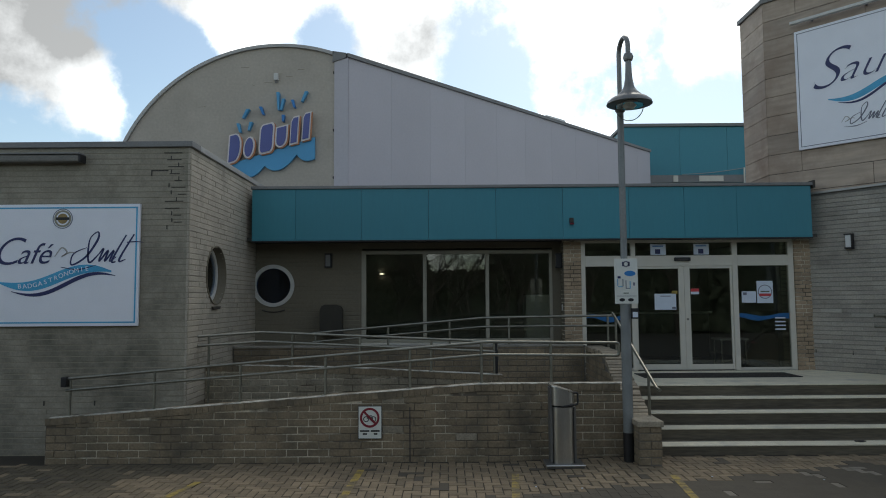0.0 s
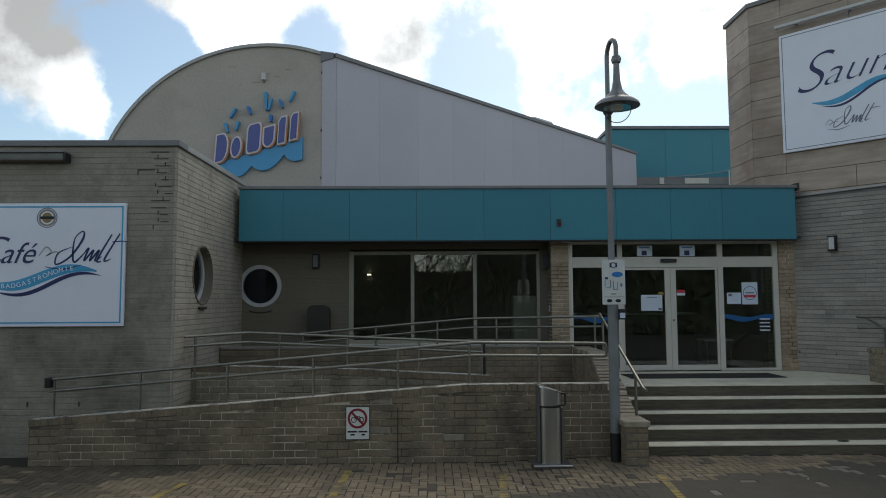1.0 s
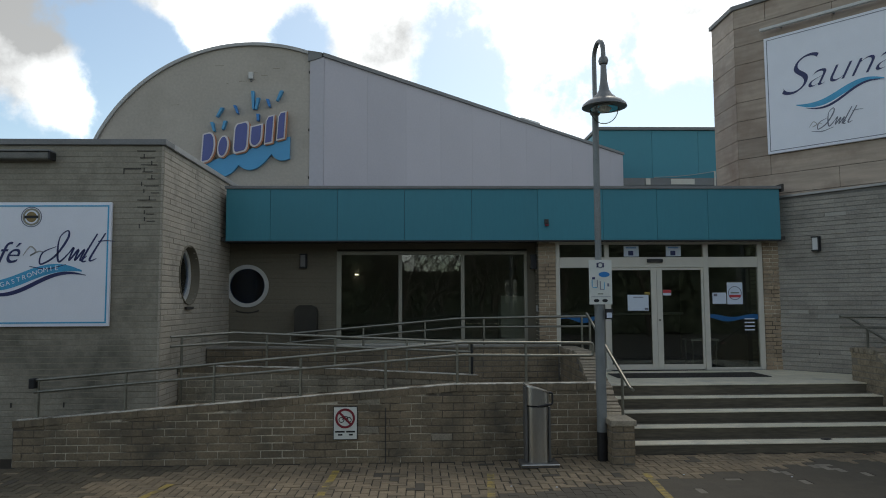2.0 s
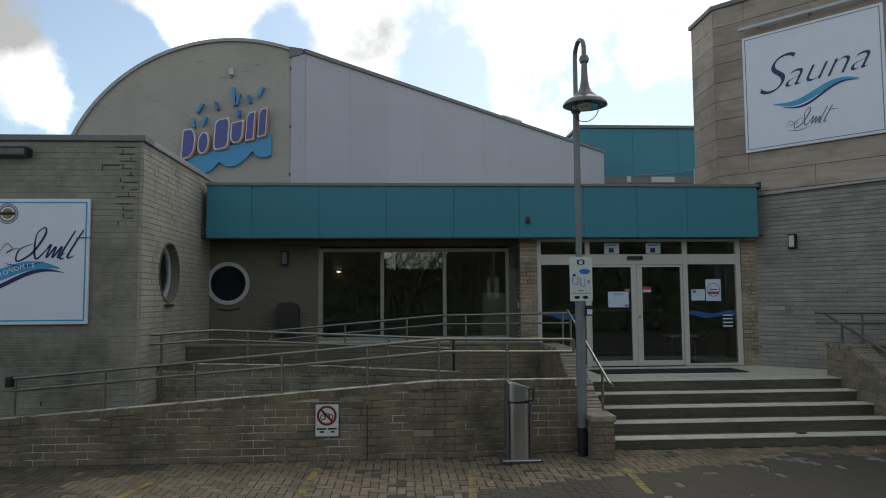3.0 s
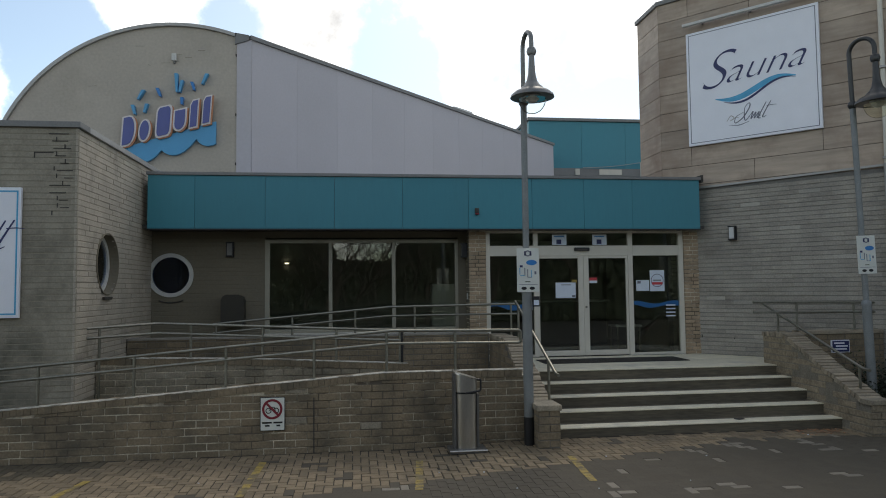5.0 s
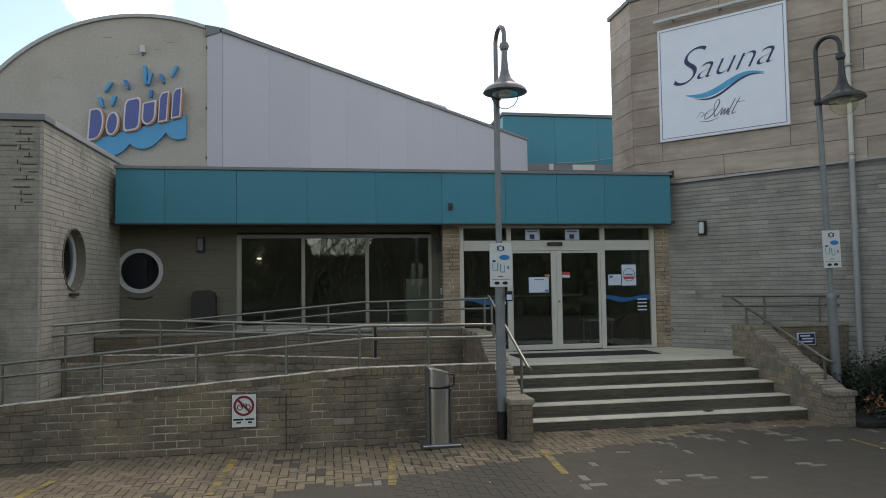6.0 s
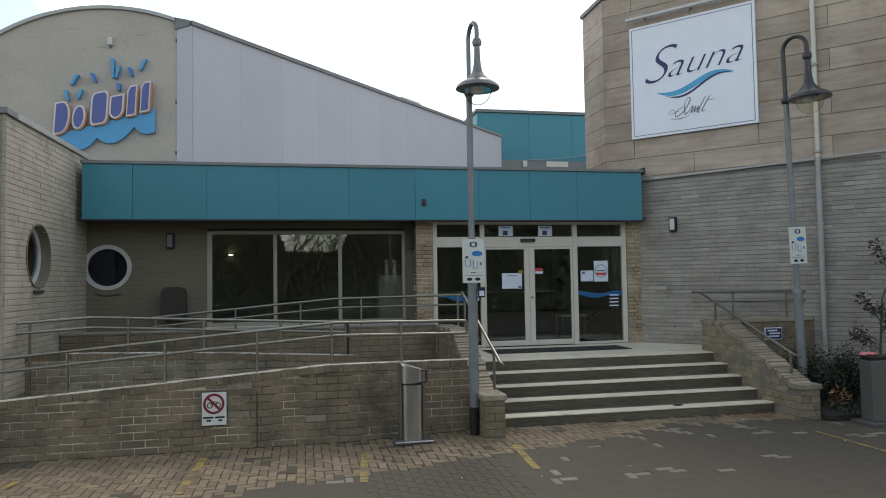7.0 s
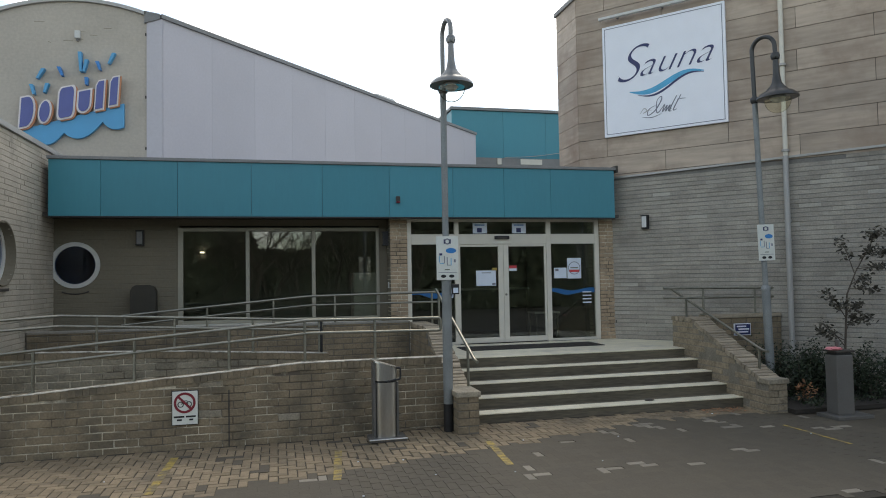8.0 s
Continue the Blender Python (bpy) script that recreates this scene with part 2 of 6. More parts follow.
M_CYAN = mat("cyan_print", (0.06, 0.40, 0.66), 0.4, vary=0.2, scale=3, bump=0.0)
M_GREYINK = mat("grey_print", (0.18, 0.19, 0.24), 0.5, vary=0.1, bump=0.0)
M_LOGO_BLUE = mat("logo_light_blue", (0.085, 0.36, 0.62), 0.5, vary=0.08, scale=2, bump=0.03)
M_LOGO_NAVY = mat("logo_navy", (0.105, 0.125, 0.34), 0.5, vary=0.1, scale=4, bump=0.03)
M_LOGO_ORANGE = mat("logo_orange", (0.55, 0.24, 0.12), 0.5, vary=0.1, scale=4, bump=0.03)
M_LOGO_CREAM = mat("logo_cream", (0.78, 0.72, 0.70), 0.5, vary=0.06, scale=4, bump=0.03)
M_RED = mat("sign_red", (0.22, 0.018, 0.03), 0.5, vary=0.1, bump=0.0)
M_REDPINK = mat("poster_red", (0.62, 0.06, 0.07), 0.5, vary=0.1, bump=0.0)
M_GOLD = mat("emblem_gold", (0.32, 0.22, 0.08), 0.5, vary=0.2, scale=20, bump=0.0)
M_STONE_TREAD = mat("pale_tread_stone", (0.766, 0.705, 0.541), 0.6, vary=0.16, scale=4, fine=70, bump=0.15, piece=0.06, dirt=(0.48, 0.455, 0.39), dirt_at=(0.52, 0.78))
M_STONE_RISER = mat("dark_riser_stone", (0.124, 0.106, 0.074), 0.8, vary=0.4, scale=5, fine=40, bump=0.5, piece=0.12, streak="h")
M_CONCRETE = mat("ramp_concrete", (0.269, 0.250, 0.213), 0.9, vary=0.2, scale=3, fine=40, bump=0.4)
M_PAVER = mat("buff_paver", (0.223, 0.170, 0.106), 0.85, vary=0.24, scale=2.5, fine=50, bump=0.6, piece=0.2, dirt=(0.10, 0.08, 0.056), dirt_at=(0.5, 0.76))
M_PAVER_MOSS = mat("mossy_paver", (0.109, 0.088, 0.056), 0.95, vary=0.3, scale=3, fine=50, bump=0.5, piece=0.15)
M_PAVER_DARK = mat("dark_paver", (0.081, 0.068, 0.048), 0.85, vary=0.16, scale=2, fine=50, bump=0.4, piece=0.07)
M_PAVER_PALE = mat("pale_paver", (0.216, 0.190, 0.150), 0.85, vary=0.16, scale=2.5, fine=50, bump=0.4, piece=0.12)
M_JOINT = mat("sandy_joint", (0.041, 0.034, 0.023), 0.95, vary=0.3, scale=5, bump=0.5)
M_GROUND = mat("asphalt_ground", (0.062, 0.058, 0.051), 0.9, vary=0.25, scale=0.6, fine=30, bump=0.4)
M_YELLOW = mat("worn_yellow_paint", (0.37, 0.265, 0.06), 0.75, vary=0.25, scale=14, fine=60, bump=0.3, dirt=(0.17, 0.135, 0.075), dirt_at=(0.45, 0.60))
M_RUBBER = mat("door_mat_rubber", (0.045, 0.043, 0.04), 0.95, vary=0.3, scale=12, fine=90, bump=0.6)
M_ROOM = mat("dark_interior", (0.36, 0.35, 0.32), 0.9, vary=0.15, scale=2, bump=0.1)
M_ROOM_FLOOR = mat("interior_floor", (0.055, 0.050, 0.044), 0.4, vary=0.15, scale=2, bump=0.05)
M_CABINET = mat("cabinet_grey", (0.62, 0.62, 0.56), 0.5, vary=0.06, scale=3, bump=0.04)
M_BARK = mat("bark", (0.085, 0.07, 0.055), 0.95, vary=0.3, scale=8, bump=0.6)
M_LEAF = mat("leaf_dark_green", (0.115, 0.135, 0.088), 0.95, vary=0.25, scale=9, bump=0.0, piece=0.14)
M_LEAF_BED = mat("bed_leaf", (0.022, 0.036, 0.015), 0.6, vary=0.4, scale=9, bump=0.1, piece=0.5)
M_LEAF_RED = mat("leaf_dull_purple", (0.062, 0.056, 0.04), 0.65, vary=0.4, scale=9, bump=0.1, piece=0.45)
M_LEAF_DRY = mat("leaf_dry_brown", (0.28, 0.14, 0.07), 0.8, vary=0.3, scale=9, bump=0.1, piece=0.4)
M_PINK = mat("pink_plastic", (0.65, 0.22, 0.24), 0.5, vary=0.1, scale=6, bump=0.05)
M_BIN_GREY = mat("bin_grey", (0.16, 0.155, 0.145), 0.5, metal=0.5, vary=0.15, scale=4, bump=0.1)
M_SOIL = mat("bed_soil", (0.035, 0.03, 0.024), 0.95, vary=0.3, scale=10, fine=60, bump=0.8)
M_BOX = mat("brown_metal", (0.045, 0.041, 0.031), 0.75, vary=0.25, scale=6, bump=0.1)
M_CASSETTE = mat("dull_awning_metal", (0.19, 0.182, 0.16), 0.55, vary=0.25, scale=5, bump=0.1)
M_DECAL = mat("blue_decal", (0.012, 0.115, 0.30), 0.4, vary=0.12, bump=0.0)
M_GLASS = glass_mat("window_glass", (0.80, 0.82, 0.77), 1.75)
M_GLASS_DARK = glass_mat("porthole_glass", (0.45, 0.55, 0.75), 1.5)
M_GLOBE = glass_mat("clear_globe", (0.96, 0.97, 0.95), 1.06)
M_BOWL = glass_mat("yellowed_globe", (0.965, 0.96, 0.88), 1.02)
M_LAMP_WHITE = mat("lamp_diffuser", (0.7, 0.7, 0.68), 0.5, vary=0.04, bump=0.0)
M_GLOW = glow_mat("lamp_tube", (1.0, 0.93, 0.8), 3.0)

# ---- helpers for meshes ----
ORIGIN = {}


def part(name, bm, material, parent=None, label="", m=None, smooth=False):
    """Links a bmesh, given in world places (or through m), as one mesh, under parent if there is one."""
    if m is not None:
        bm.transform(m)
    org = ORIGIN.get(parent, Vector())
    bm.transform(Matrix.Translation(-org))
    bmesh.ops.recalc_face_normals(bm, faces=bm.faces)
    me = bpy.data.meshes.new(name)
    bm.to_mesh(me)
    bm.free()
    if smooth:
        for p in me.polygons:
            p.use_smooth = True
        me.set_sharp_from_angle(angle=radians(40))
    me.materials.append(material)
    ob = new(name, me)
    if parent is not None:
        ob.parent = parent
        ORIGIN[ob] = org
    if label:
        ob["label"] = label
    return ob


def thing(name, label, category, at=(0, 0, 0), group="", kind=""):
    ob = new(name)
    ob.location = at
    ob.empty_display_size = 0.1
    ORIGIN[ob] = Vector(at)
    return tagged(ob, label, category, group, kind)


def structure(name, bm, material, label, category, m=None):
    ob = part(name, bm, material, None, "", m)
    ORIGIN[ob] = Vector()
    return tagged(ob, label, category, "", "structure")


def add_box(bm, x0, x1, y0, y1, z0, z1, bevel=0.0):
    vs = [bm.verts.new((x, y, z)) for x in (x0, x1) for y in (y0, y1) for z in (z0, z1)]
    fs = [bm.faces.new([vs[i] for i in f]) for f in ((0, 1, 3, 2), (4, 6, 7, 5), (0, 4, 5, 1), (2, 3, 7, 6), (0, 2, 6, 4), (1, 5, 7, 3))]
    if bevel:
        es = list({e for f in fs for e in f.edges})
        bmesh.ops.bevel(bm, geom=es, offset=bevel, segments=2, affect='EDGES', profile=0.6)
    return bm


def box(*a, **k):
    return add_box(bmesh.new(), *a, **k)


def prism(pts, y0, y1):
    """A solid from an outline of (x, z) between two depths."""
    bm = bmesh.new()
    a = [bm.verts.new((x, y0, z)) for x, z in pts]
    b = [bm.verts.new((x, y1, z)) for x, z in pts]
    bm.faces.new(a)
    bm.faces.new(b[::-1])
    for i in range(len(pts)):
        j = (i + 1) % len(pts)
        bm.faces.new((a[i], b[i], b[j], a[j]))
    return bm


def rounded(pts, r, n=5):
    """A path with its inner corners rounded."""
    pts = [Vector(p) for p in pts]
    out = [pts[0]]
    for a, b, c in zip(pts, pts[1:], pts[2:]):
        u, v = (a - b), (c - b)
        d = min(r, u.length * 0.45, v.length * 0.45)
        p, q = b + u.normalized() * d, b + v.normalized() * d
        for i in range(n + 1):
            t = i / n
            out.append(p * (1 - t) ** 2 + b * 2 * t * (1 - t) + q * t * t)
    return out + [pts[-1]]


def add_tube(bm, pts, radius, seg=10):
    pts = [Vector(p) for p in pts]
    rad = radius if isinstance(radius, (list, tuple)) else [radius] * len(pts)
    rings, side = [], None
    for i, p in enumerate(pts):
        way = (pts[min(i + 1, len(pts) - 1)] - pts[max(i - 1, 0)]).normalized()
        if side is None:
            side = way.cross(Vector((0, 0, 1)) if abs(way.z) < 0.9 else Vector((1, 0, 0))).normalized()
        side = (side - way * side.dot(way)).normalized()
        up = way.cross(side)
        rings.append([bm.verts.new(p + (side * math.cos(a) + up * math.sin(a)) * rad[i]) for a in (2 * math.pi * k / seg for k in range(seg))])
    for r, s in zip(rings, rings[1:]):
        for k in range(seg):
            bm.faces.new((r[k], r[(k + 1) % seg], s[(k + 1) % seg], s[k]))
    bm.faces.new(rings[0][::-1])
    bm.faces.new(rings[-1])
    return bm


def tube(pts, radius, seg=10):
    return add_tube(bmesh.new(), pts, radius, seg)


def lathe(profile, centre, seg=32):
    """A turned body from (radius, z) rows round an upright axis."""
    bm = bmesh.new()
    cx, cy = centre
    rings = [[bm.verts.new((cx + r * math.cos(2 * math.pi * k / seg), cy + r * math.sin(2 * math.pi * k / seg), z)) for k in range(seg)] for r, z in profile]
    for r, s in zip(rings, rings[1:]):
        for k in range(seg):
            bm.faces.new((r[k], r[(k + 1) % seg], s[(k + 1) % seg], s[k]))
    bm.faces.new(rings[0])
    bm.faces.new(rings[-1])
    return bm


def ring_xz(cx, cz, r0, r1, y0, y1, seg=48):
    """A flat ring that faces along y."""
    bm = bmesh.new()
    loops = []
    for r, y in ((r0, y0), (r1, y0), (r1, y1), (r0, y1)):
        loops.append([bm.verts.new((cx + r * math.cos(2 * math.pi * k / seg), y, cz + r * math.sin(2 * math.pi * k / seg))) for k in range(seg)])
    for a, b in zip(loops, loops[1:] + loops[:1]):
        for k in range(seg):
            bm.faces.new((a[k], a[(k + 1) % seg], b[(k + 1) % seg], b[k]))
    return bm


def disc_xz(cx, cz, r, y0, y1, seg=40, rz=None):
    rz = rz or r
    return prism([(cx + r * math.cos(2 * math.pi * k / seg), cz + rz * math.sin(2 * math.pi * k / seg)) for k in range(seg)], y0, y1)


def holed_wall(x0, x1, z0, z1, y0, y1, cx, cz, r, seg=48):
    """An upright slab with a round opening through it."""
    bm = bmesh.new()
    front, back = [], []
    for y, store in ((y0, front), (y1, back)):
        for k in range(seg):
            a = 2 * math.pi * (k + 0.5) / seg
            c, s = math.cos(a), math.sin(a)
            reach = min((x1 - cx) / c if c > 1e-6 else ((x0 - cx) / c if c < -1e-6 else 1e9), (z1 - cz) / s if s > 1e-6 else ((z0 - cz) / s if s < -1e-6 else 1e9))
            store.append((bm.verts.new((cx + r * c, y, cz + r * s)), bm.verts.new((cx + reach * c, y, cz + reach * s))))
        for cxx, czz in ((x0, z0), (x1, z0), (x0, z1), (x1, z1)):
            corner = bm.verts.new((cxx, y, czz))
            ang = math.atan2(czz - cz, cxx - cx) % (2 * math.pi)
            k = int(math.floor(ang / (2 * math.pi) * seg - 0.5)) % seg
            bm.faces.new((store[k][1], corner, store[(k + 1) % seg][1]))
        for k in range(seg):
            a, b = store[k], store[(k + 1) % seg]
            bm.faces.new((a[0], a[1], b[1], b[0]))
    for k in range(seg):
        a, b = (front[k], front[(k + 1) % seg]), (back[k], back[(k + 1) % seg])
        bm.faces.new((a[0][0], a[1][0], b[1][0], b[0][0]))
    return bm


def lettering(name, text, size, m, material, parent, shear=0.0, depth=0.004, width=None, bold=0.0):
    """Writing with the built-in font as a thin mesh, centred, standing upright at m."""
    cu = bpy.data.curves.new(name, 'FONT')
    cu.body, cu.size, cu.shear, cu.extrude, cu.offset = text, size, shear, depth, bold
    cu.align_x, cu.align_y = 'CENTER', 'CENTER'
    tmp = new("tmp_text", cu)
    me = bpy.data.meshes.new_from_object(tmp.evaluated_get(bpy.context.evaluated_depsgraph_get()))
    bpy.data.objects.remove(tmp)
    bm = bmesh.new()
    bm.from_mesh(me)
    bpy.data.meshes.remove(me)
    if width:
        xs = [v.co.x for v in bm.verts]
        f = width / (max(xs) - min(xs))
        bm.transform(Matrix.Diagonal((f, 1, 1, 1)))
    return part(name, bm, material, parent, "", m @ Matrix.Rotation(radians(90), 4, 'X'))


def wave_band(x0, x1, zc, amp, thick, y0, y1, tilt=0.0, n=28):
    """An S-shaped swoosh that tapers at both ends."""
    up, low = [], []
    for i in range(n + 1):
        t = i / n
        x = x0 + (x1 - x0) * t
        z = zc - amp * math.sin(2 * math.pi * (t * 0.92 + 0.02)) + tilt * (t - 0.5)
        h = thick * math.sin(math.pi * min(max(t, 0.02), 0.98)) ** 0.7
        up.append((x, z + h / 2))
        low.append((x, z - h / 2))
    return prism(up + low[::-1], y0, y1)


# ---- brickwork ----
def brick_mesh(name, length, height, depth, material, chamfer=0.006, ends=0.006):
    """One brick, its face at y = 0, its body behind, its lower left corner at the origin."""
    c = chamfer
    n = ends / 0.3
    v = [(n, 0, c), (length - n, 0, c), (length - n, 0, height - c), (n, 0, height - c),
         (0, c, 0), (length, c, 0), (length, c, height), (0, c, height),
         (0, depth, 0), (length, depth, 0), (length, depth, height), (0, depth, height)]
    f = [(0, 1, 2, 3)] + [(i + 4, (i + 1) % 4 + 4, (i + 1) % 4, i) for i in range(4)] + [(i + 8, (i + 1) % 4 + 8, (i + 1) % 4 + 4, i + 4) for i in range(4)]
    me = bpy.data.meshes.new(name)
    me.from_pydata(v, [], f)
    me.materials.append(material)
    return me


def brickwork(parent, m, u0, u1, z0, z1, material, top=None, holes=(), length=0.325, course=0.102, joint=0.012, depth=0.03, proud=0.008,
              parts=lambda u, z: False, odd=None, odd_share=0.0, seed=1, wobble=0.002, half=0.5, vjoint=None, ends=0.006):
    """Lays bricks on the face y = 0 of the frame m. top: the height of the wall's head at u. parts: which bricks are objects of their own."""
    rng = random.Random(seed)
    vj = joint if vjoint is None else vjoint
    shared = {}
    joined = {material: ([], []), odd: ([], [])}
    org = ORIGIN.get(parent, Vector())
    made = 0
    row, z = 0, z0
    while z < z1 - 0.02:
        h = min(course - joint, z1 - z)
        spans = [(u0, u1)]
        for hu, hz, hr in holes:
            zm = z + h / 2
            if abs(zm - hz) < hr:
                w = math.sqrt(hr * hr - (zm - hz) ** 2)
                spans = [s for a, b in spans for s in ((a, min(b, hu - w)), (max(a, hu + w), b)) if s[1] - s[0] > 0.03]
        for a, b in spans:
            u = u0 - (length * half if row % 2 else 0) - rng.uniform(0, 0.02)
            while u < b:
                s, e = max(u, a), min(u + length - vj, b)
                u += length
                hs, he = (min(h, top(s) - z), min(h, top(e) - z)) if top else (h, h)
                if e - s < 0.03 or min(hs, he) < 0.02:
                    continue
                y = -proud + rng.uniform(-wobble, wobble)
                stuff = odd if odd is not None and rng.random() < odd_share else material
                if made < 300 and hs == he == h and parts((s + e) / 2, z):
                    if (stuff, h) not in shared:
                        shared[stuff, h] = brick_mesh("brick", 1.0, h, depth, stuff, ends=ends)
                    ob = new("brick", shared[stuff, h])
                    ob.parent = parent
                    ob.matrix_local = Matrix.Translation(-org) @ m @ pose(s, y, z, 0, 0, rng.uniform(-0.15, 0.15)) @ Matrix.Diagonal((e - s, 1, 1, 1))
                    made += 1
                else:
                    vs, fs = joined[stuff]
                    k = len(vs)
                    c = 0.006
                    l = e - s
                    for p in ((ends, 0, c), (l - ends, 0, c), (l - ends, 0, he - c), (ends, 0, hs - c), (0, c, 0), (l, c, 0), (l, c, he), (0, c, hs), (0, depth, 0), (l, depth, 0), (l, depth, he), (0, depth, hs)):
                        vs.append(m @ Vector((s + p[0], y + p[1], z + p[2])) - org)
                    fs.append((k, k + 1, k + 2, k + 3))
                    for o in (0, 4):
                        fs.extend((k + o + 4 + i, k + o + 4 + (i + 1) % 4, k + o + (i + 1) % 4, k + o + i) for i in range(4))
        z += course
        row += 1
    for stuff, (vs, fs) in joined.items():
        if fs:
            me = bpy.data.meshes.new("brickwork")
            me.from_pydata(vs, [], fs)
            me.materials.append(stuff)
            ob = new("brickwork", me)
            ob.parent = parent
            tagged(ob, kind="stuff")


SIDE = pose(0, 0, 0, 0, 0, 90)          # a face that looks to +x: its u runs along +y

# ---- ground ----
LIE = [(-12.0, -0.08), (-2.2, -0.075), (-0.6, -0.012), (3.4, -0.015), (5.0, -0.05), (9.0, -0.05)]     # the paving's fall along the front


def lie(x):
    """The height of the paving at x."""
    for (a, za), (b, zb) in zip(LIE, LIE[1:]):
        if x <= b:
            return za + (zb - za) * (x - a) / (b - a)
    return LIE[-1][1]


bm = bmesh.new()
R = 600
vs = [bm.verts.new((x, y, -0.14)) for x, y in ((-R, -R), (R, -R), (R, R), (-R, R))]
bm.faces.new(vs)
structure("ground", bm, M_GROUND, "dark grey paved forecourt reaching away from the building", "ground")
structure("pavement", prism([(x, -0.139) for x, z in LIE[::-1]] + [(x, z - 0.007) for x, z in LIE], -4.2, 0.6), M_JOINT, "worn block paving of buff and dark pavers with sandy joints", "pavement")
pavement = scene.objects["pavement"]

# ---- ramp walls ----
def ramp_top(u):
    return 0.44 + (0.875 - 0.44) * min(1.0, (u + 8.48) / 5.98)


def wall_solid(x0, x1, y0, y1, tops):
    return prism([(x0, -0.15), (x1, -0.15)] + [(x, z) for x, z in reversed(tops)], y0, y1)


wall_front = structure("ramp_wall_front", wall_solid(-8.48, -0.5, 0.008, 0.23, [(-8.48, 0.44), (-2.5, 0.875), (-0.5, 0.875)]), M_MORTAR_PALE, "weathered grey brick parapet wall along the wheelchair ramp", "wall")
wall_mid = structure("ramp_wall_middle", wall_solid(-6.74, -2.07, 1.308, 1.5, [(-6.74, 1.045), (-4.5, 0.985), (-2.07, 0.855)]), M_MORTAR_PALE, "grey brick parapet wall between two ramp flights", "wall")
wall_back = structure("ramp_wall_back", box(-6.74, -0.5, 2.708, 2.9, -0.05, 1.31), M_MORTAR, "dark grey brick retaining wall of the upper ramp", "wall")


def mid_top(u):
    return 1.045 - 0.06 * min(1, (u + 6.74) / 2.24) if u < -4.5 else 0.985 - 0.13 * (u + 4.5) / 2.43


def coping_bricks(parent, x0, x1, top, y0, y1, h=0.092, step=0.0833, seed=3):
    """Bricks laid on edge along a wall's head, following its slope."""
    rng = random.Random(seed)
    bm = box(0, step - 0.003, y0, y1, 0, h, bevel=0.002)
    me = bpy.data.meshes.new("coping_brick")
    bm.to_mesh(me)
    bm.free()
    me.materials.append(M_BRICK_RAMP)
    x = x0
    while x < x1 - 0.04:
        z = top(x + step / 2)
        slope = math.atan2(top(x + step) - top(x), step)
        ob = new("coping_brick", me)
        ob.parent = parent
        ob.matrix_local = Matrix.Translation((x, rng.uniform(-0.004, 0.004), z - 0.004 + rng.uniform(-0.003, 0.003))) @ Matrix.Rotation(-slope, 4, 'Y')
        x += step
    # The sky-lit top edge of the wall head is painted in as a pale strip.
    xs = [x0 + (x1 - x0) * i / 24 for i in range(25)]
    low, high = [(x, top(x) + h - 0.003) for x in xs], [(x, top(x) + h + 0.006) for x in xs]
    part("cap_strip", prism(low + high[::-1], y0 - 0.003, y0 + 0.14), M_CAP, parent, "pale strip on the wall head with its lit edge painted in")


structure("ramp_floor_lower", prism([(-8.6, -0.15), (-0.5, -0.15), (-0.5, 0.25), (-2.0, 0.25), (-8.6, -0.07)], 0.23, 1.3), M_CONCRETE, "grey concrete ramp floor", "ramp")
structure("ramp_floor_middle", prism([(-6.74, -0.03), (-0.5, -0.03), (-0.5, 0.25), (-2.0, 0.25), (-5.6, 0.5), (-6.74, 0.5)], 1.5, 2.7), M_CONCRETE, "grey concrete ramp floor", "ramp")
structure("porch_floor", box(-6.74, -0.5, 2.9, 4.15, -0.03, 0.72), M_CONCRETE, "grey concrete porch floor", "floor")

# ---- stairs ----
T_Y, T_Z = [0.0, 0.396, 0.792, 1.188, 1.584], [0.12, 0.275, 0.43, 0.585, 0.74]
stairs = thing("entrance_stairs", "five broad stone steps with pale treads and dark risers up to the doors", "stairs", (2.0, 0, 0), kind="structure")
rng = random.Random(5)
for k in range(5):
    y1 = T_Y[k + 1] + 0.03 if k < 4 else 1.9
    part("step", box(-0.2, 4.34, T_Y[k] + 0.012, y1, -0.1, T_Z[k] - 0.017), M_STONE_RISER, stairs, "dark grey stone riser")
    cuts = ([-0.2, 0.27, 1.6, 2.9, 4.34] if k == 0 else [-0.2, 1.1 + 0.3 * (k % 2), 2.5 + 0.2 * (k % 3), 4.34])
    for a, b in zip(cuts, cuts[1:]):
        part("tread", box(a + 0.002, b - 0.002, T_Y[k] - 0.006, T_Y[k] + 0.25 if k < 4 else y1, T_Z[k] - 0.016, T_Z[k] + rng.uniform(-0.002, 0.002), bevel=0.003), M_STONE_TREAD, stairs)
# Added strip: the dark at each tread's back goes into its colour.
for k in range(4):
    part("bedding_stone", box(-0.2, 4.34, T_Y[k] + 0.252, T_Y[k + 1] + 0.01, T_Z[k] - 0.0165, T_Z[k] - 0.002), M_STONE_RISER, stairs, "dark strip added at the back of the tread")
landing = thing("landing", "pale stone slab landing before the entrance doors", "floor", (2.0, 2.8, 0), kind="structure")
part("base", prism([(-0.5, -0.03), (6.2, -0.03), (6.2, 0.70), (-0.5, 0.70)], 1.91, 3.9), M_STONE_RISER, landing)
for a, b in zip([-0.49, 0.9, 2.2, 3.5, 4.8], [0.9, 2.2, 3.5, 4.8, 6.1]):
    for c, d in ((1.9, 2.85), (2.85, 3.78)):
        part("slab", box(a + 0.002, b - 0.002, c + 0.002, d - 0.002, 0.70, 0.74, bevel=0.004), M_STONE_TREAD, landing)
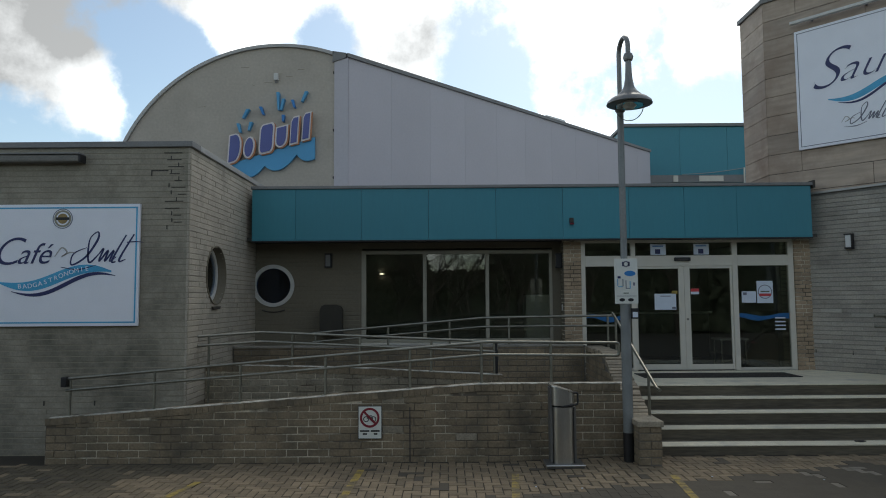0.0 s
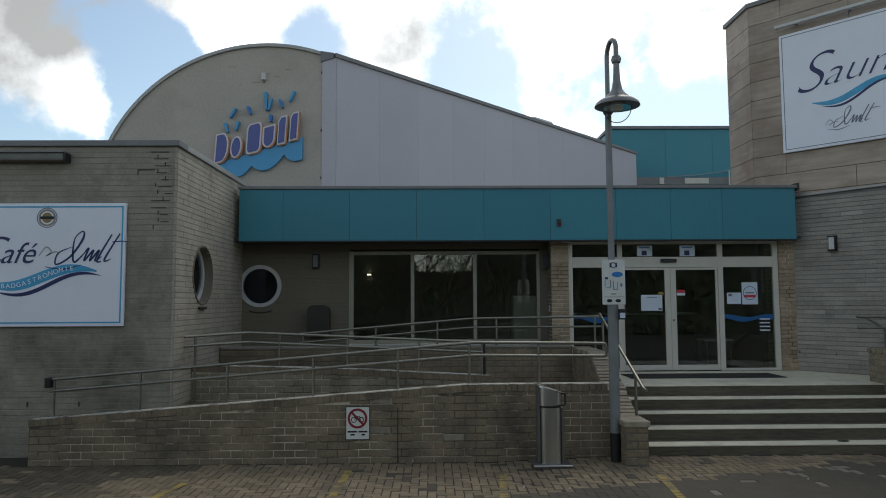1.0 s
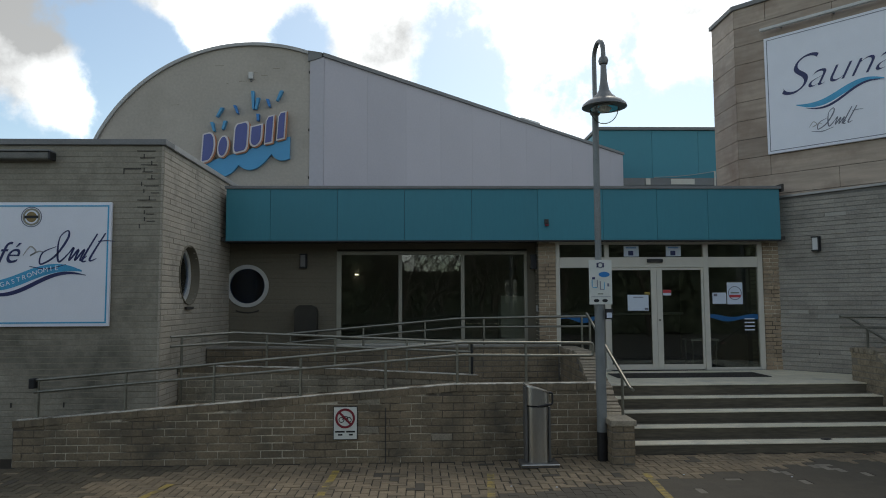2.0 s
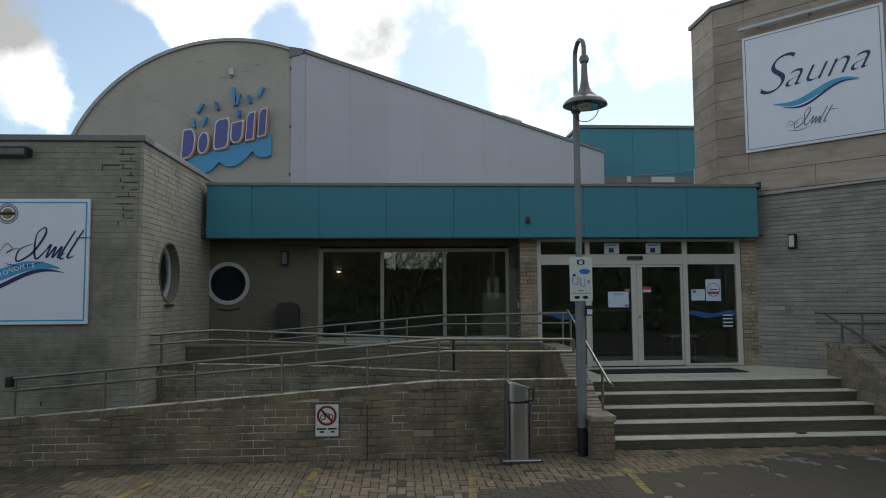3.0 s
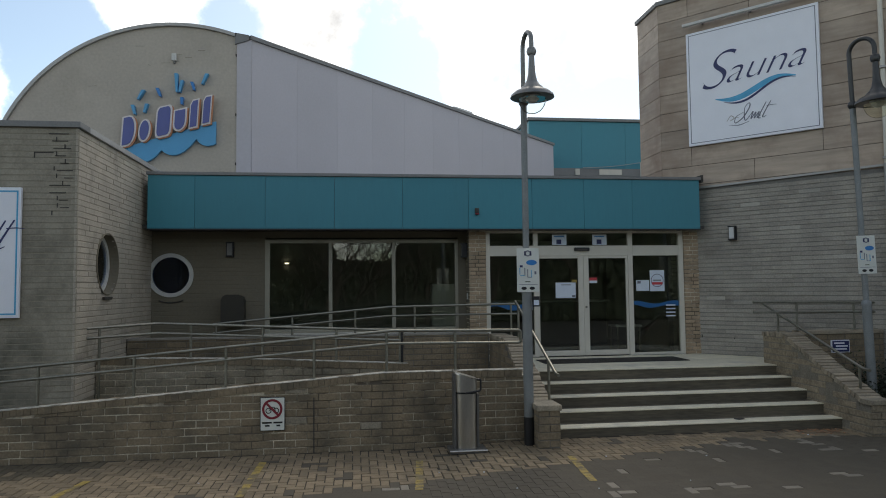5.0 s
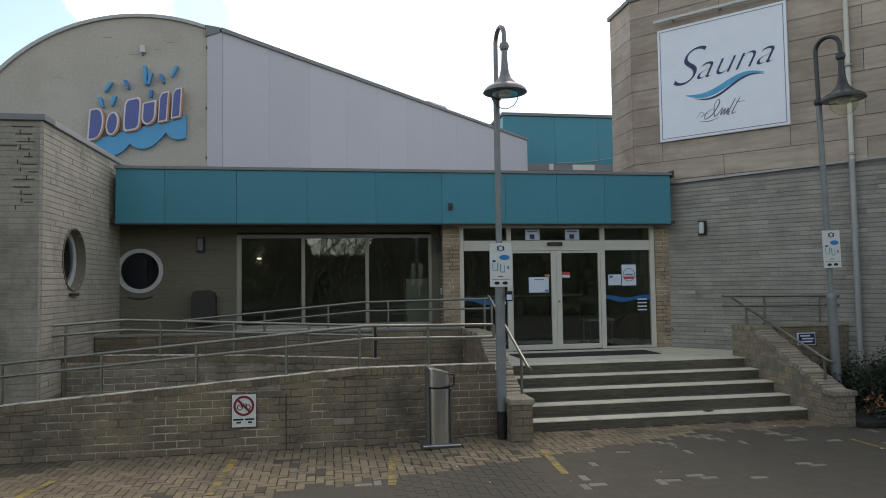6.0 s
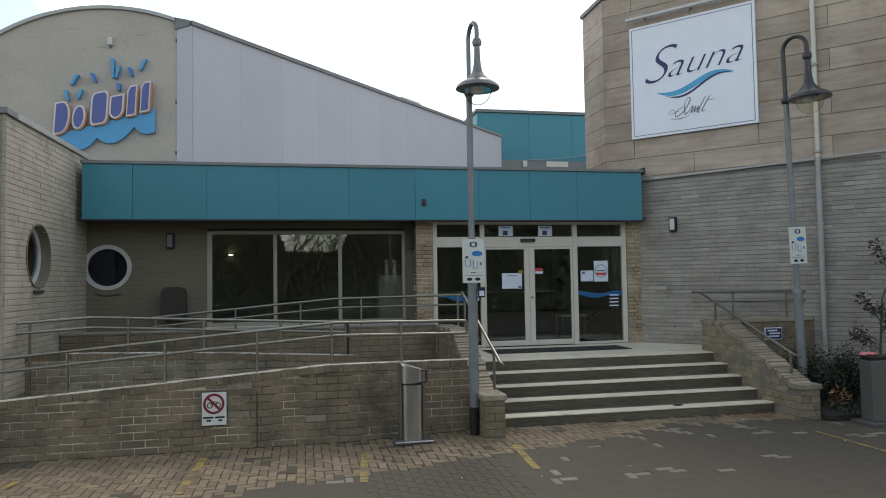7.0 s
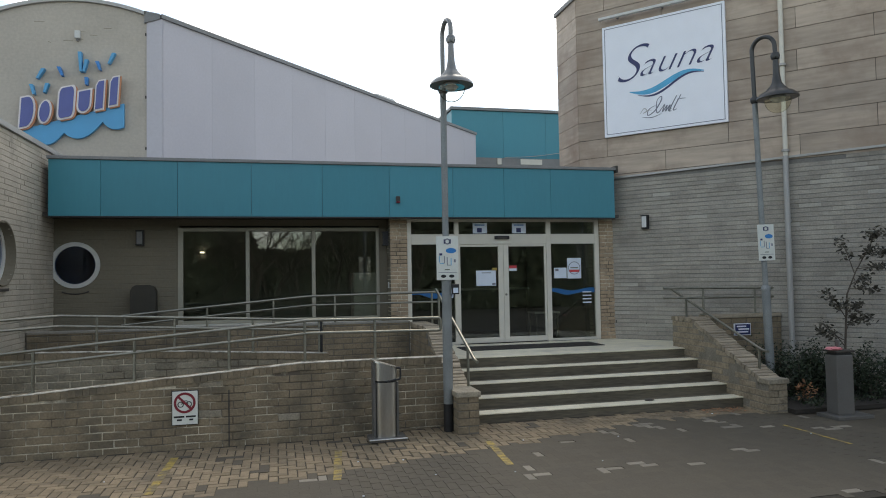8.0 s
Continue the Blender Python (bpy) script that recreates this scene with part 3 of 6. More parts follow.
mat_thing = thing("door_mat", "dark ribbed rubber door mat on the landing", "mat", (1.9, 2.9, 0.74))
part("mat", box(0.5, 3.25, 2.55, 3.25, 0.742, 0.754, bevel=0.004), M_RUBBER, mat_thing)
for i in range(10):
    part("rib", box(0.53, 3.22, 2.58 + i * 0.064, 2.60 + i * 0.064, 0.754, 0.759), M_DARK, mat_thing)

# ---- flank walls of the stairs ----
def flank(name, x0, x1, yend, label, mortar, proud, yflat=-0.42, zcap=0.40, brick=M_BRICK_RAMP, ends=0.006):
    """A sloping cheek wall beside the steps, with a stepped brick head and an end pier."""
    ymid = 1.36

    def head(y):
        return zcap + (1.22 - zcap) * max(0.0, min(1.0, (y - yflat) / (ymid - yflat)))
    bm = bmesh.new()
    outline = [(-0.6, -0.12), (yend, -0.12), (yend, 1.22), (ymid, 1.22), (yflat, zcap), (-0.6, zcap)]
    a = [bm.verts.new((x0 + 0.008, y, z)) for y, z in outline]
    b = [bm.verts.new((x1 - 0.008, y, z)) for y, z in outline]
    bm.faces.new(a)
    bm.faces.new(b[::-1])
    for i in range(len(outline)):
        j = (i + 1) % len(outline)
        bm.faces.new((a[i], b[i], b[j], a[j]))
    ob = structure(name, bm, mortar, label, "wall")
    rng = random.Random(11)
    for inward, mm in ((0, Matrix.Translation((x1 - 0.008, 0, 0)) @ SIDE), (1, Matrix.Translation((x0 + 0.008, 0, 0)) @ pose(0, 0, 0, 0, 0, -90))):
        s = 1 if inward == 0 else -1
        lo, hi = (-0.6, yend) if s == 1 else (-yend, 0.6)
        brickwork(ob, mm, lo, hi, -0.102, 1.22, brick, top=lambda u, s=s: head(s * u) + 0.02, parts=lambda u, z: True, seed=4 + inward, proud=proud, wobble=0.004, ends=ends, vjoint=0.012 if ends else 0.002)
    brickwork(ob, Matrix.Translation((0, -0.6, 0)), x0 + 0.01, x1 - 0.01, -0.102, zcap + 0.005, brick, parts=lambda u, z: True, seed=8, wobble=0.008)
    me = bpy.data.meshes.new("coping_brick")
    cb = box(x0 - 0.004, x1 + 0.006, 0, 0.07, 0, 0.075, bevel=0.006)
    cb.to_mesh(me)
    cb.free()
    me.materials.append(M_COPING_BRICK)
    y = yflat
    while y < yend - 0.05:
        c = new("coping_brick", me)
        c.parent = ob
        lean = 0.0 if y > ymid else math.atan2(1.22 - zcap, ymid - yflat)
        c.matrix_local = Matrix.Translation((rng.uniform(-0.012, 0.012), y, head(y) + rng.uniform(-0.006, 0.010))) @ Matrix.Rotation(lean * 0.75, 4, 'X')
        y += 0.078 if y > ymid else 0.071
    part("cap_stone", box(x0 - 0.02, x1 + 0.02, -0.63, yflat + 0.01, zcap, zcap + 0.075, bevel=0.012), M_EFFLO, ob, "worn cap brick on the end pier")
    return ob


flank("stair_wall_west", -0.50, -0.2, 2.7, "sloping grey brick cheek wall beside the steps and ramp", M_MORTAR, 0.008, -0.1, 0.48)
flank("stair_wall_east", 4.33, 4.66, 1.95, "sloping grey brick cheek wall smeared with mortar beside the steps", M_SLURRY, 0.003, brick=M_FLANK, ends=0.0)
wall_rear = structure("planter_wall", box(4.66, 6.2, 1.358, 1.6, -0.05, 1.27), M_MORTAR, "dark grey brick wall between landing and planting bed", "wall")
part("cap", box(4.67, 6.2, 1.33, 1.63, 1.27, 1.33, bevel=0.01), M_COPING_BRICK, wall_rear)

# ---- café block ----
CX, CY, CTOP = -6.75, 0.53, 4.43
cafe_front = structure("wall_cafe_front", box(-16.0, CX - 0.008, CY + 0.008, CY + 0.3, -0.15, CTOP), M_MORTAR_CAFE, "grey-beige brick front wall of the café block", "wall")
PORT1 = (1.77, 2.56, 0.47)
cafe_side = structure("wall_cafe_side", holed_wall(CY + 0.31, 4.15, -0.05, CTOP, 0.008, 0.30, PORT1[0], PORT1[1], PORT1[2] + 0.02), M_MORTAR_CAFE, "grey-beige brick side wall of the café block with a round window", "wall", m=Matrix.Translation((CX, 0, 0)) @ SIDE)
structure("roof_cafe", box(-16.0, CX - 0.01, CY + 0.31, 14.0, CTOP - 0.12, CTOP - 0.02), M_COPING, "flat felt roof of the café block", "roof")
structure("wall_cafe_end", box(-16.3, -16.0, CY, 14.0, -0.05, CTOP), M_BRICK, "grey brick end wall of the café block", "wall")
coping = thing("roof_coping", "grey metal coping along the café roof edge", "coping", (-9, CY, CTOP), kind="structure")
part("front_strip", box(-16.0, CX + 0.035, CY - 0.04, CY + 0.33, CTOP, CTOP + 0.085, bevel=0.006), M_COPING, coping)
part("side_strip", box(CX - 0.32, CX + 0.035, CY + 0.332, 6.0, CTOP, CTOP + 0.085, bevel=0.006), M_COPING_LIGHT, coping)
window_1 = thing("window_1", "round porthole window with a white ring frame in brick", "window", (CX, PORT1[0], PORT1[1]), kind="structure")
MS = Matrix.Translation((CX, 0, 0)) @ SIDE
part("reveal", ring_xz(PORT1[0], PORT1[1], PORT1[2], PORT1[2] + 0.018, -0.012, 0.24), M_RENDER_WALL, window_1, "", MS)
part("window_frame", ring_xz(PORT1[0], PORT1[1], 0.395, PORT1[2], 0.13, 0.19), M_WHITE_PAINT, window_1, "weathered white ring frame", MS, smooth=True)
part("pane", disc_xz(PORT1[0], PORT1[1], 0.396, 0.155, 0.163), M_GLASS_DARK, window_1, "dark glass", MS)
part("sill", prism([(PORT1[0] - 0.2, 2.0), (PORT1[0] + 0.12, 2.0), (PORT1[0] + 0.14, 2.045), (PORT1[0] - 0.22, 2.045)], -0.035, 0.0), M_DARK, window_1, "", MS)

rng = random.Random(14)
for i in range(22):
    z = 4.35 - 0.104 * (i // 2) - (0.0 if i % 2 else 0.05)
    if i % 2:
        a = -6.80 - rng.uniform(0.0, 0.12)
        part("open_joint", box(a - rng.uniform(0.08, 0.28), a, CY - 0.003, CY + 0.006, z - 0.011, z), M_DARK, cafe_front)
    elif rng.random() < 0.6:
        a = -6.86 - rng.uniform(0.0, 0.25)
        part("open_joint", box(a - 0.012, a, CY - 0.003, CY + 0.006, z - 0.06, z), M_DARK, cafe_front)
part("open_joint", box(-7.32, -7.08, CY - 0.003, CY + 0.006, 4.07, 4.085), M_DARK, cafe_front)
part("open_joint", box(-7.335, -7.322, CY - 0.003, CY + 0.006, 4.0, 4.085), M_DARK, cafe_front)

for x in (-8.82, -8.08, -9.6):
    part("weep_hole", box(x - 0.008, x + 0.008, CY - 0.004, CY + 0.006, 0.63, 0.70), M_DARK, cafe_front)

# café sign
sign = thing("cafe_sign", "white acrylic café sign with blue border and script lettering", "sign", (-8.6, CY, 1.78))
SX0, SX1, SZ0, SZ1, SY = -9.76, -7.46, 1.78, 3.575, CY - 0.06
part("board", box(SX0, SX1, SY, CY - 0.01, SZ0, SZ1, bevel=0.008), M_WHITE, sign)
for a, b, c, d in ((SX0 + 0.035, SX1 - 0.035, SZ1 - 0.065, SZ1 - 0.045), (SX0 + 0.035, SX1 - 0.035, SZ0 + 0.045, SZ0 + 0.065), (SX0 + 0.035, SX0 + 0.055, SZ0 + 0.066, SZ1 - 0.066), (SX1 - 0.055, SX1 - 0.035, SZ0 + 0.066, SZ1 - 0.066)):
    part("border_line", box(a, b, SY - 0.004, SY + 0.002, c, d), M_CYAN, sign)


def brush(pts, widths, y0, y1, steps=7):
    """A brush stroke: a smooth ribbon through (x, z) points, its width going from value to value."""
    p = [Vector(pts[0])] + [Vector(q) for q in pts] + [Vector(pts[-1])]
    mid, wid = [], []
    for i in range(1, len(p) - 2):
        for k in range(steps):
            t = k / steps
            a, b, c, d = p[i - 1:i + 3]
            mid.append(0.5 * (2 * b + (c - a) * t + (2 * a - 5 * b + 4 * c - d) * t * t + (3 * b - a - 3 * c + d) * t ** 3))
            wid.append(widths[i - 1] * (1 - t) + widths[i] * t)
    mid.append(p[-2])
    wid.append(widths[-1])
    bm = bmesh.new()
    prev = None
    for i, (q, w) in enumerate(zip(mid, wid)):
        way = (mid[min(i + 1, len(mid) - 1)] - mid[max(i - 1, 0)]).normalized()
        side = Vector((-way.y, way.x)) * w / 2
        ring = [bm.verts.new((v.x, y, v.y)) for v, y in ((q + side, y0), (q - side, y0), (q - side, y1), (q + side, y1))]
        if prev:
            for j in range(4):
                bm.faces.new((prev[j], prev[(j + 1) % 4], ring[(j + 1) % 4], ring[j]))
        else:
            bm.faces.new(ring)
        prev = ring
    bm.faces.new(prev[::-1])
    return bm


def script_flourish(parent, x, z, size, m, material, y=-0.004):
    """A brand word as plain brush strokes of its size and colour: a looping flourish, a low wave and two tall strokes."""
    lean = 0.5
    at = lambda rows: [(x + (u + lean * v) * size, z + v * size) for u, v in rows]
    strokes = [([(-0.1, 0.5), (-0.42, 0.3), (-0.3, -0.05), (0.02, 0.2), (0.12, 0.75), (0.0, 1.0), (-0.14, 0.8), (0.02, 0.35), (0.24, 0.02), (0.4, 0.3)], (0.015, 0.04, 0.05, 0.06, 0.07, 0.04, 0.03, 0.06, 0.06, 0.03)),
               ([(0.4, 0.3), (0.46, 0.46), (0.52, 0.06), (0.64, 0.4), (0.70, 0.06), (0.82, 0.4), (0.86, 0.06), (1.0, 0.2)], (0.03, 0.06, 0.05, 0.06, 0.05, 0.06, 0.05, 0.02)),
               ([(0.96, 0.9), (0.92, 0.1), (1.06, 0.04)], (0.04, 0.065, 0.03)), ([(1.2, 0.92), (1.14, 0.1), (1.34, 0.12)], (0.04, 0.065, 0.015)),
               ([(-0.6, -0.12), (0.0, -0.2), (0.5, -0.06)], (0.015, 0.05, 0.012)), ([(1.1, 0.66), (1.36, 0.68), (1.62, 0.66)], (0.03, 0.035, 0.012))]
    for k, (rows, widths) in enumerate(strokes):
        part("word_stroke", brush(at(rows), [w * size for w in widths], y - 0.0004 * k, 0.001), material, parent, "", m)


MC = Matrix.Translation((0, SY, 0))
lettering("letter", "C", 0.60, Matrix.Translation((-9.44, SY - 0.003, 2.86)), M_BLUE_DARK, sign, shear=0.42, width=0.42, bold=-0.008)
lettering("lettering", "afé", 0.44, Matrix.Translation((-9.02, SY - 0.003, 2.83)), M_BLUE_DARK, sign, shear=0.42, width=0.52, bold=-0.002)
script_flourish(sign, -8.30, 2.70, 0.46, MC, M_BLUE_DARK)
part("word_bar", brush([(-8.70, 2.80), (-8.60, 2.93), (-8.52, 2.86), (-8.60, 2.80), (-8.48, 2.86), (-8.40, 2.85)], [0.008, 0.02, 0.022, 0.012, 0.02, 0.008], -0.004, 0.001), M_COPING_LIGHT, sign, "grey script stroke", MC)
part("swoosh", wave_band(-9.52, -7.86, 2.49, 0.10, 0.17, -0.003, 0.001, tilt=0.10), M_CYAN, sign, "light blue wave stroke", MC)
part("swoosh", wave_band(-9.32, -7.80, 2.39, 0.105, 0.065, -0.0045, 0.001, tilt=0.17), M_BLUE_DARK, sign, "dark blue wave stroke", MC)
for i, ch in enumerate("BADGASTRONOMIE"):
    t = i / 13
    x = -9.20 + 0.98 * t
    z = 2.49 - 0.10 * math.sin(2 * math.pi * (((x + 9.52) / 1.66) * 0.92 + 0.02)) + 0.10 * ((x + 9.52) / 1.66 - 0.5)
    lettering("letter", ch, 0.095, Matrix.Translation((x, SY - 0.0055, z)) @ Matrix.Rotation(radians(-12 + 8 * abs(t - 0.4)), 4, 'Y'), M_WHITE, sign, depth=0.002)
part("emblem_ring", ring_xz(-8.60, 3.36, 0.136, 0.148, -0.004, 0.001), M_GREYINK, sign, "thin dark ring", MC)
part("emblem_band", ring_xz(-8.60, 3.36, 0.098, 0.126, -0.003, 0.001), M_EMBLEM, sign, "olive-grey ring", MC)
part("emblem_disc", disc_xz(-8.60, 3.36, 0.075, -0.004, 0.001), M_GOLD, sign, "gold disc", MC)
part("emblem_bar", box(-8.70, -8.50, -0.006, 0.0, 3.34, 3.38), M_BLACK, sign, "", MC)

trough = thing("awning_cassette", "dark metal awning cassette under the café roof edge", "awning", (-9.6, CY, 4.2))
part("cassette", box(-11.4, -8.34, CY - 0.17, CY - 0.005, 4.19, 4.30, bevel=0.03), M_CASSETTE, trough)
part("lid", box(-11.4, -8.32, CY - 0.19, CY - 0.005, 4.301, 4.325, bevel=0.006), M_COPING, trough)
part("end_cap", box(-8.339, -8.31, CY - 0.175, CY - 0.005, 4.185, 4.30, bevel=0.01), M_BLACK, trough)

# ---- porch ----
PY = 4.15
PORT2 = (-6.40, 2.43, 0.40)
WX0, WX1, WZ0, WZ1 = -4.64, -0.84, 1.285, 3.11
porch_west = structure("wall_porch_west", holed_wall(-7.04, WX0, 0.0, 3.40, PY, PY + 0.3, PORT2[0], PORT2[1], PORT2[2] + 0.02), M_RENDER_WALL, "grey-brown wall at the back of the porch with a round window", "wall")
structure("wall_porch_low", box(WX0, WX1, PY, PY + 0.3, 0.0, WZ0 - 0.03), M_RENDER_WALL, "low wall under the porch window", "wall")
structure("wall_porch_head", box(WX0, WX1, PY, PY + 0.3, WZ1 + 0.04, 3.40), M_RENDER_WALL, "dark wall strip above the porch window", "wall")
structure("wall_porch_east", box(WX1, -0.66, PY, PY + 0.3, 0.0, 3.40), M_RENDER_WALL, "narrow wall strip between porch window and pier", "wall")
window_2 = thing("window_2", "round porthole window with a white ring frame", "window", (PORT2[0], PY, PORT2[1]), kind="structure")
part("window_frame", ring_xz(PORT2[0], PORT2[1], 0.345, 0.42, PY - 0.03, PY + 0.08), M_WHITE_PAINT, window_2, "white ring frame", smooth=True)
part("pane", disc_xz(PORT2[0], PORT2[1], 0.346, PY + 0.02, PY + 0.03), M_GLASS_DARK, window_2, "dark glass")
part("sill", tube([(PORT2[0] + 0.01 + 0.045 * k, PY - 0.014, 1.905 + 0.0017 * k * k) for k in range(-5, 6)], 0.013, 8), M_DARK, window_2, "thin curved dark drip sill", smooth=True)
window_3 = thing("window_3", "wide dark shop window in a weathered grey frame", "window", ((WX0 + WX1) / 2, PY, WZ0), kind="structure")
MULL = [-3.38, -2.135]
fw = 0.035
for a, b, c, d in ((WX0, WX0 + 0.09, WZ0, WZ1), (WX1 - 0.06, WX1, WZ0, WZ1), (WX0 + 0.091, WX1 - 0.061, WZ1 - 0.07, WZ1), (WX0 + 0.091, WX1 - 0.061, WZ0, WZ0 + 0.07)):
    part("window_frame", box(a, b, PY - 0.02, PY + 0.08, c, d, bevel=0.004), M_FRAME_GREY, window_3)
for x in MULL:
    part("mullion", box(x - fw, x + fw, PY - 0.025, PY + 0.08, WZ0 + 0.071, WZ1 - 0.071, bevel=0.004), M_FRAME_GREY, window_3)
edges = [WX0 + 0.09] + MULL + [WX1 - 0.06]
for a, b in zip(edges, edges[1:]):
    part("pane", box(a, b, PY + 0.03, PY + 0.04, WZ0 + 0.06, WZ1 - 0.06), M_GLASS, window_3, "dark reflecting glass").visible_shadow = False
part("window_sill", box(WX0 - 0.03, WX1 + 0.02, PY - 0.10, PY + 0.02, WZ0 - 0.045, WZ0 - 0.002, bevel=0.006), M_FRAME, window_3, "pale sill")
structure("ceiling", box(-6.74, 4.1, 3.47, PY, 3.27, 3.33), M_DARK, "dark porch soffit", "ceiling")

# letter box on the porch wall
post = thing("letter_box", "dark brown rounded-top letter box on the porch wall", "letter box", (-5.23, PY, 1.45))
lb = [(-5.41, 1.46), (-5.0, 1.46), (-5.0, 1.93), (-5.03, 2.0), (-5.09, 2.035), (-5.32, 2.035), (-5.38, 2.0), (-5.41, 1.93)]
part("body", prism(lb, PY - 0.28, PY - 0.008), M_BOX, post)
part("rim", prism([(-5.205 + (x + 5.205) * 1.05, z + (z - 1.7) * 0.04) for x, z in lb], PY - 0.30, PY - 0.281), M_BOX, post, "dull dark metal front rim")


def wall_light(m, glass=M_LAMP_WHITE, label="dark framed box wall light with a pale diffuser", group="wall lights"):
    ob = thing("wall_light", label, "lamp", (0, 0, 0), group)
    part("back_plate", box(-0.075, 0.075, -0.03, -0.001, -0.145, 0.145, bevel=0.004), M_BLACK, ob)
    part("diffuser", box(-0.048, 0.05, -0.105, -0.031, -0.115, 0.115, bevel=0.008), glass, ob, "pale diffuser")
    part("hood", box(-0.065, 0.068, -0.12, -0.031, 0.116, 0.14, bevel=0.004), M_BLACK, ob)
    part("foot", box(-0.065, 0.068, -0.12, -0.031, -0.14, -0.116, bevel=0.004), M_BLACK, ob)
    part("side_bar", box(0.051, 0.068, -0.115, -0.031, -0.1155, 0.1155), M_BLACK, ob)
    ob.matrix_basis = m
    return ob


SW = Matrix.Translation((4.05, 3.8, 0)) @ Matrix.Rotation(radians(-48), 4, 'Z')
wall_light(SW @ Matrix.Translation((0.78, -0.006, 3.16)))
# Porch shade on these diffusers is painted in with a grey material.
lamp_p = wall_light(Matrix.Translation((-5.30, PY, 2.92)), M_COPING, "box wall light on the porch wall, porch shade in its grey diffuser")
copy_thing(lamp_p, Matrix.Translation((-0.68, 3.98, 2.88)) @ pose(0, 0, 0, 0, 0, -90))

# ---- piers and doors ----
DY = 3.82
for name, x0, x1, y1 in (("pier_west", -0.68, -0.33, PY + 0.3), ("pier_east", 3.785, 4.13, 4.1)):
    p = structure(name, box(x0 + 0.008, x1 - 0.008, 3.758, y1, 0.70, 3.27), M_MORTAR_PALE, "yellow brick pier beside the entrance doors", "pier")
    brickwork(p, Matrix.Translation((0, 3.758, 0)), x0 + 0.006, x1 - 0.006, 0.745, 3.26, M_BRICK_YELLOW, length=0.215, course=0.078, joint=0.014, parts=lambda u, z: True, seed=21, half=0.3)
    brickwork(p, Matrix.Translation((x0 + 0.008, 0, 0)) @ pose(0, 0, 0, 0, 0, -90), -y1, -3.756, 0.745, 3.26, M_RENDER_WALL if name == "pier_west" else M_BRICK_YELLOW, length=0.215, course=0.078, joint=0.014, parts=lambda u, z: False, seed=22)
switch = thing("door_bell", "small white bell push on the pier return", "bell", (-0.68, 3.9, 1.95))
part("plate", box(-0.70, -0.681, 3.88, 3.94, 1.9, 2.02, bevel=0.004), M_WHITE_PAINT, switch)

DX = [-0.33, -0.25, 0.635, 0.725, 1.555, 1.775, 2.555, 2.70, 3.685, 3.785]
ZB, ZL, ZH0, ZH1, ZT0, ZT = 0.742, 0.86, 2.72, 2.955, 3.205, 3.26
door_1 = thing("door_1", "closed cream-framed glass sliding entrance doors with sidelights and transoms", "door", (1.7, DY, 0.74), kind="structure")


def bar(name, x0, x1, z0, z1, y0=DY - 0.04, y1=DY + 0.05, label=""):
    return part(name, box(x0, x1, y0, y1, z0, z1, bevel=0.004), M_FRAME, door_1, label)


bar("jamb", DX[0], DX[1], ZB, ZT0)
bar("jamb", DX[8], DX[9], ZB, ZT0)
bar("top_rail", DX[0], DX[9], ZT0 + 0.001, ZT)
bar("mullion", DX[2], DX[3], ZB, ZT0 - 0.001)
bar("mullion", DX[6] + 0.045, DX[7], ZB, ZT0 - 0.001)
for a, b in ((DX[1], DX[2]), (DX[3], DX[6] + 0.045), (DX[7], DX[8])):
    bar("head_rail", a + 0.001, b - 0.001, ZH0 + 0.03, ZH1)
    part("transom_pane", box(a, b, DY, DY + 0.01, ZH1, ZT0), M_GLASS, door_1, "dark transom glass").visible_shadow = False
for a, b in ((DX[1], DX[2]), (DX[7], DX[8])):
    bar("bottom_rail", a + 0.001, b - 0.001, ZB, ZB + 0.05)
    part("side_pane", box(a, b, DY, DY + 0.01, ZB + 0.05, ZH0 + 0.03), M_GLASS, door_1, "dark sidelight glass").visible_shadow = False
for g0, g1, o0, o1 in ((DX[3] + 0.03, DX[4], DX[3] + 0.003, 1.662), (DX[5], DX[6], 1.666, DX[6] + 0.042)):
    leaf = bar("sliding_leaf", o0, g0, ZB + 0.012, ZH0 + 0.028, DY - 0.02, DY + 0.03)
    for a, b, c, d in ((g1, o1, ZB + 0.012, ZH0 + 0.028), (g0 + 0.001, g1 - 0.001, ZB + 0.012, ZL), (g0 + 0.001, g1 - 0.001, ZH0 - 0.02, ZH0 + 0.028)):
        part("leaf_rail", box(a, b, DY - 0.02, DY + 0.03, c, d, bevel=0.004), M_FRAME, leaf)
    part("pane", box(g0, g1, DY, DY + 0.008, ZL, ZH0), M_GLASS, leaf, "dark door glass").visible_shadow = False
part("lock", disc_xz(1.71, 1.72, 0.022, DY - 0.035, DY - 0.021), M_STEEL, door_1)
part("threshold", box(DX[0], DX[9], DY - 0.08, DY + 0.1, 0.705, ZB - 0.002), M_DARK, door_1)
sensor = thing("door_sensor", "black sensor bar on the door head", "sensor", (1.62, DY, 2.85))
part("housing", box(1.47, 1.78, DY - 0.10, DY - 0.042, 2.845, 2.915, bevel=0.015), M_BLACK, sensor)
part("lens", box(1.53, 1.72, DY - 0.105, DY - 0.1005, 2.855, 2.885), M_DARK, sensor)


def notice(name, label, x0, x1, z0, z1, paint=M_PAPER, y=DY - 0.004):
    ob = thing(name, label, "notice", ((x0 + x1) / 2, y, z0))
    part("sheet", box(x0, x1, y - 0.003, y + 0.002, z0, z1), paint, ob)
    return ob


def strip(parent, x0, x1, z0, z1, paint, y=DY - 0.009):
    return part("print_bar", box(x0, x1, y, DY - 0.0065, z0, z1), paint, parent)


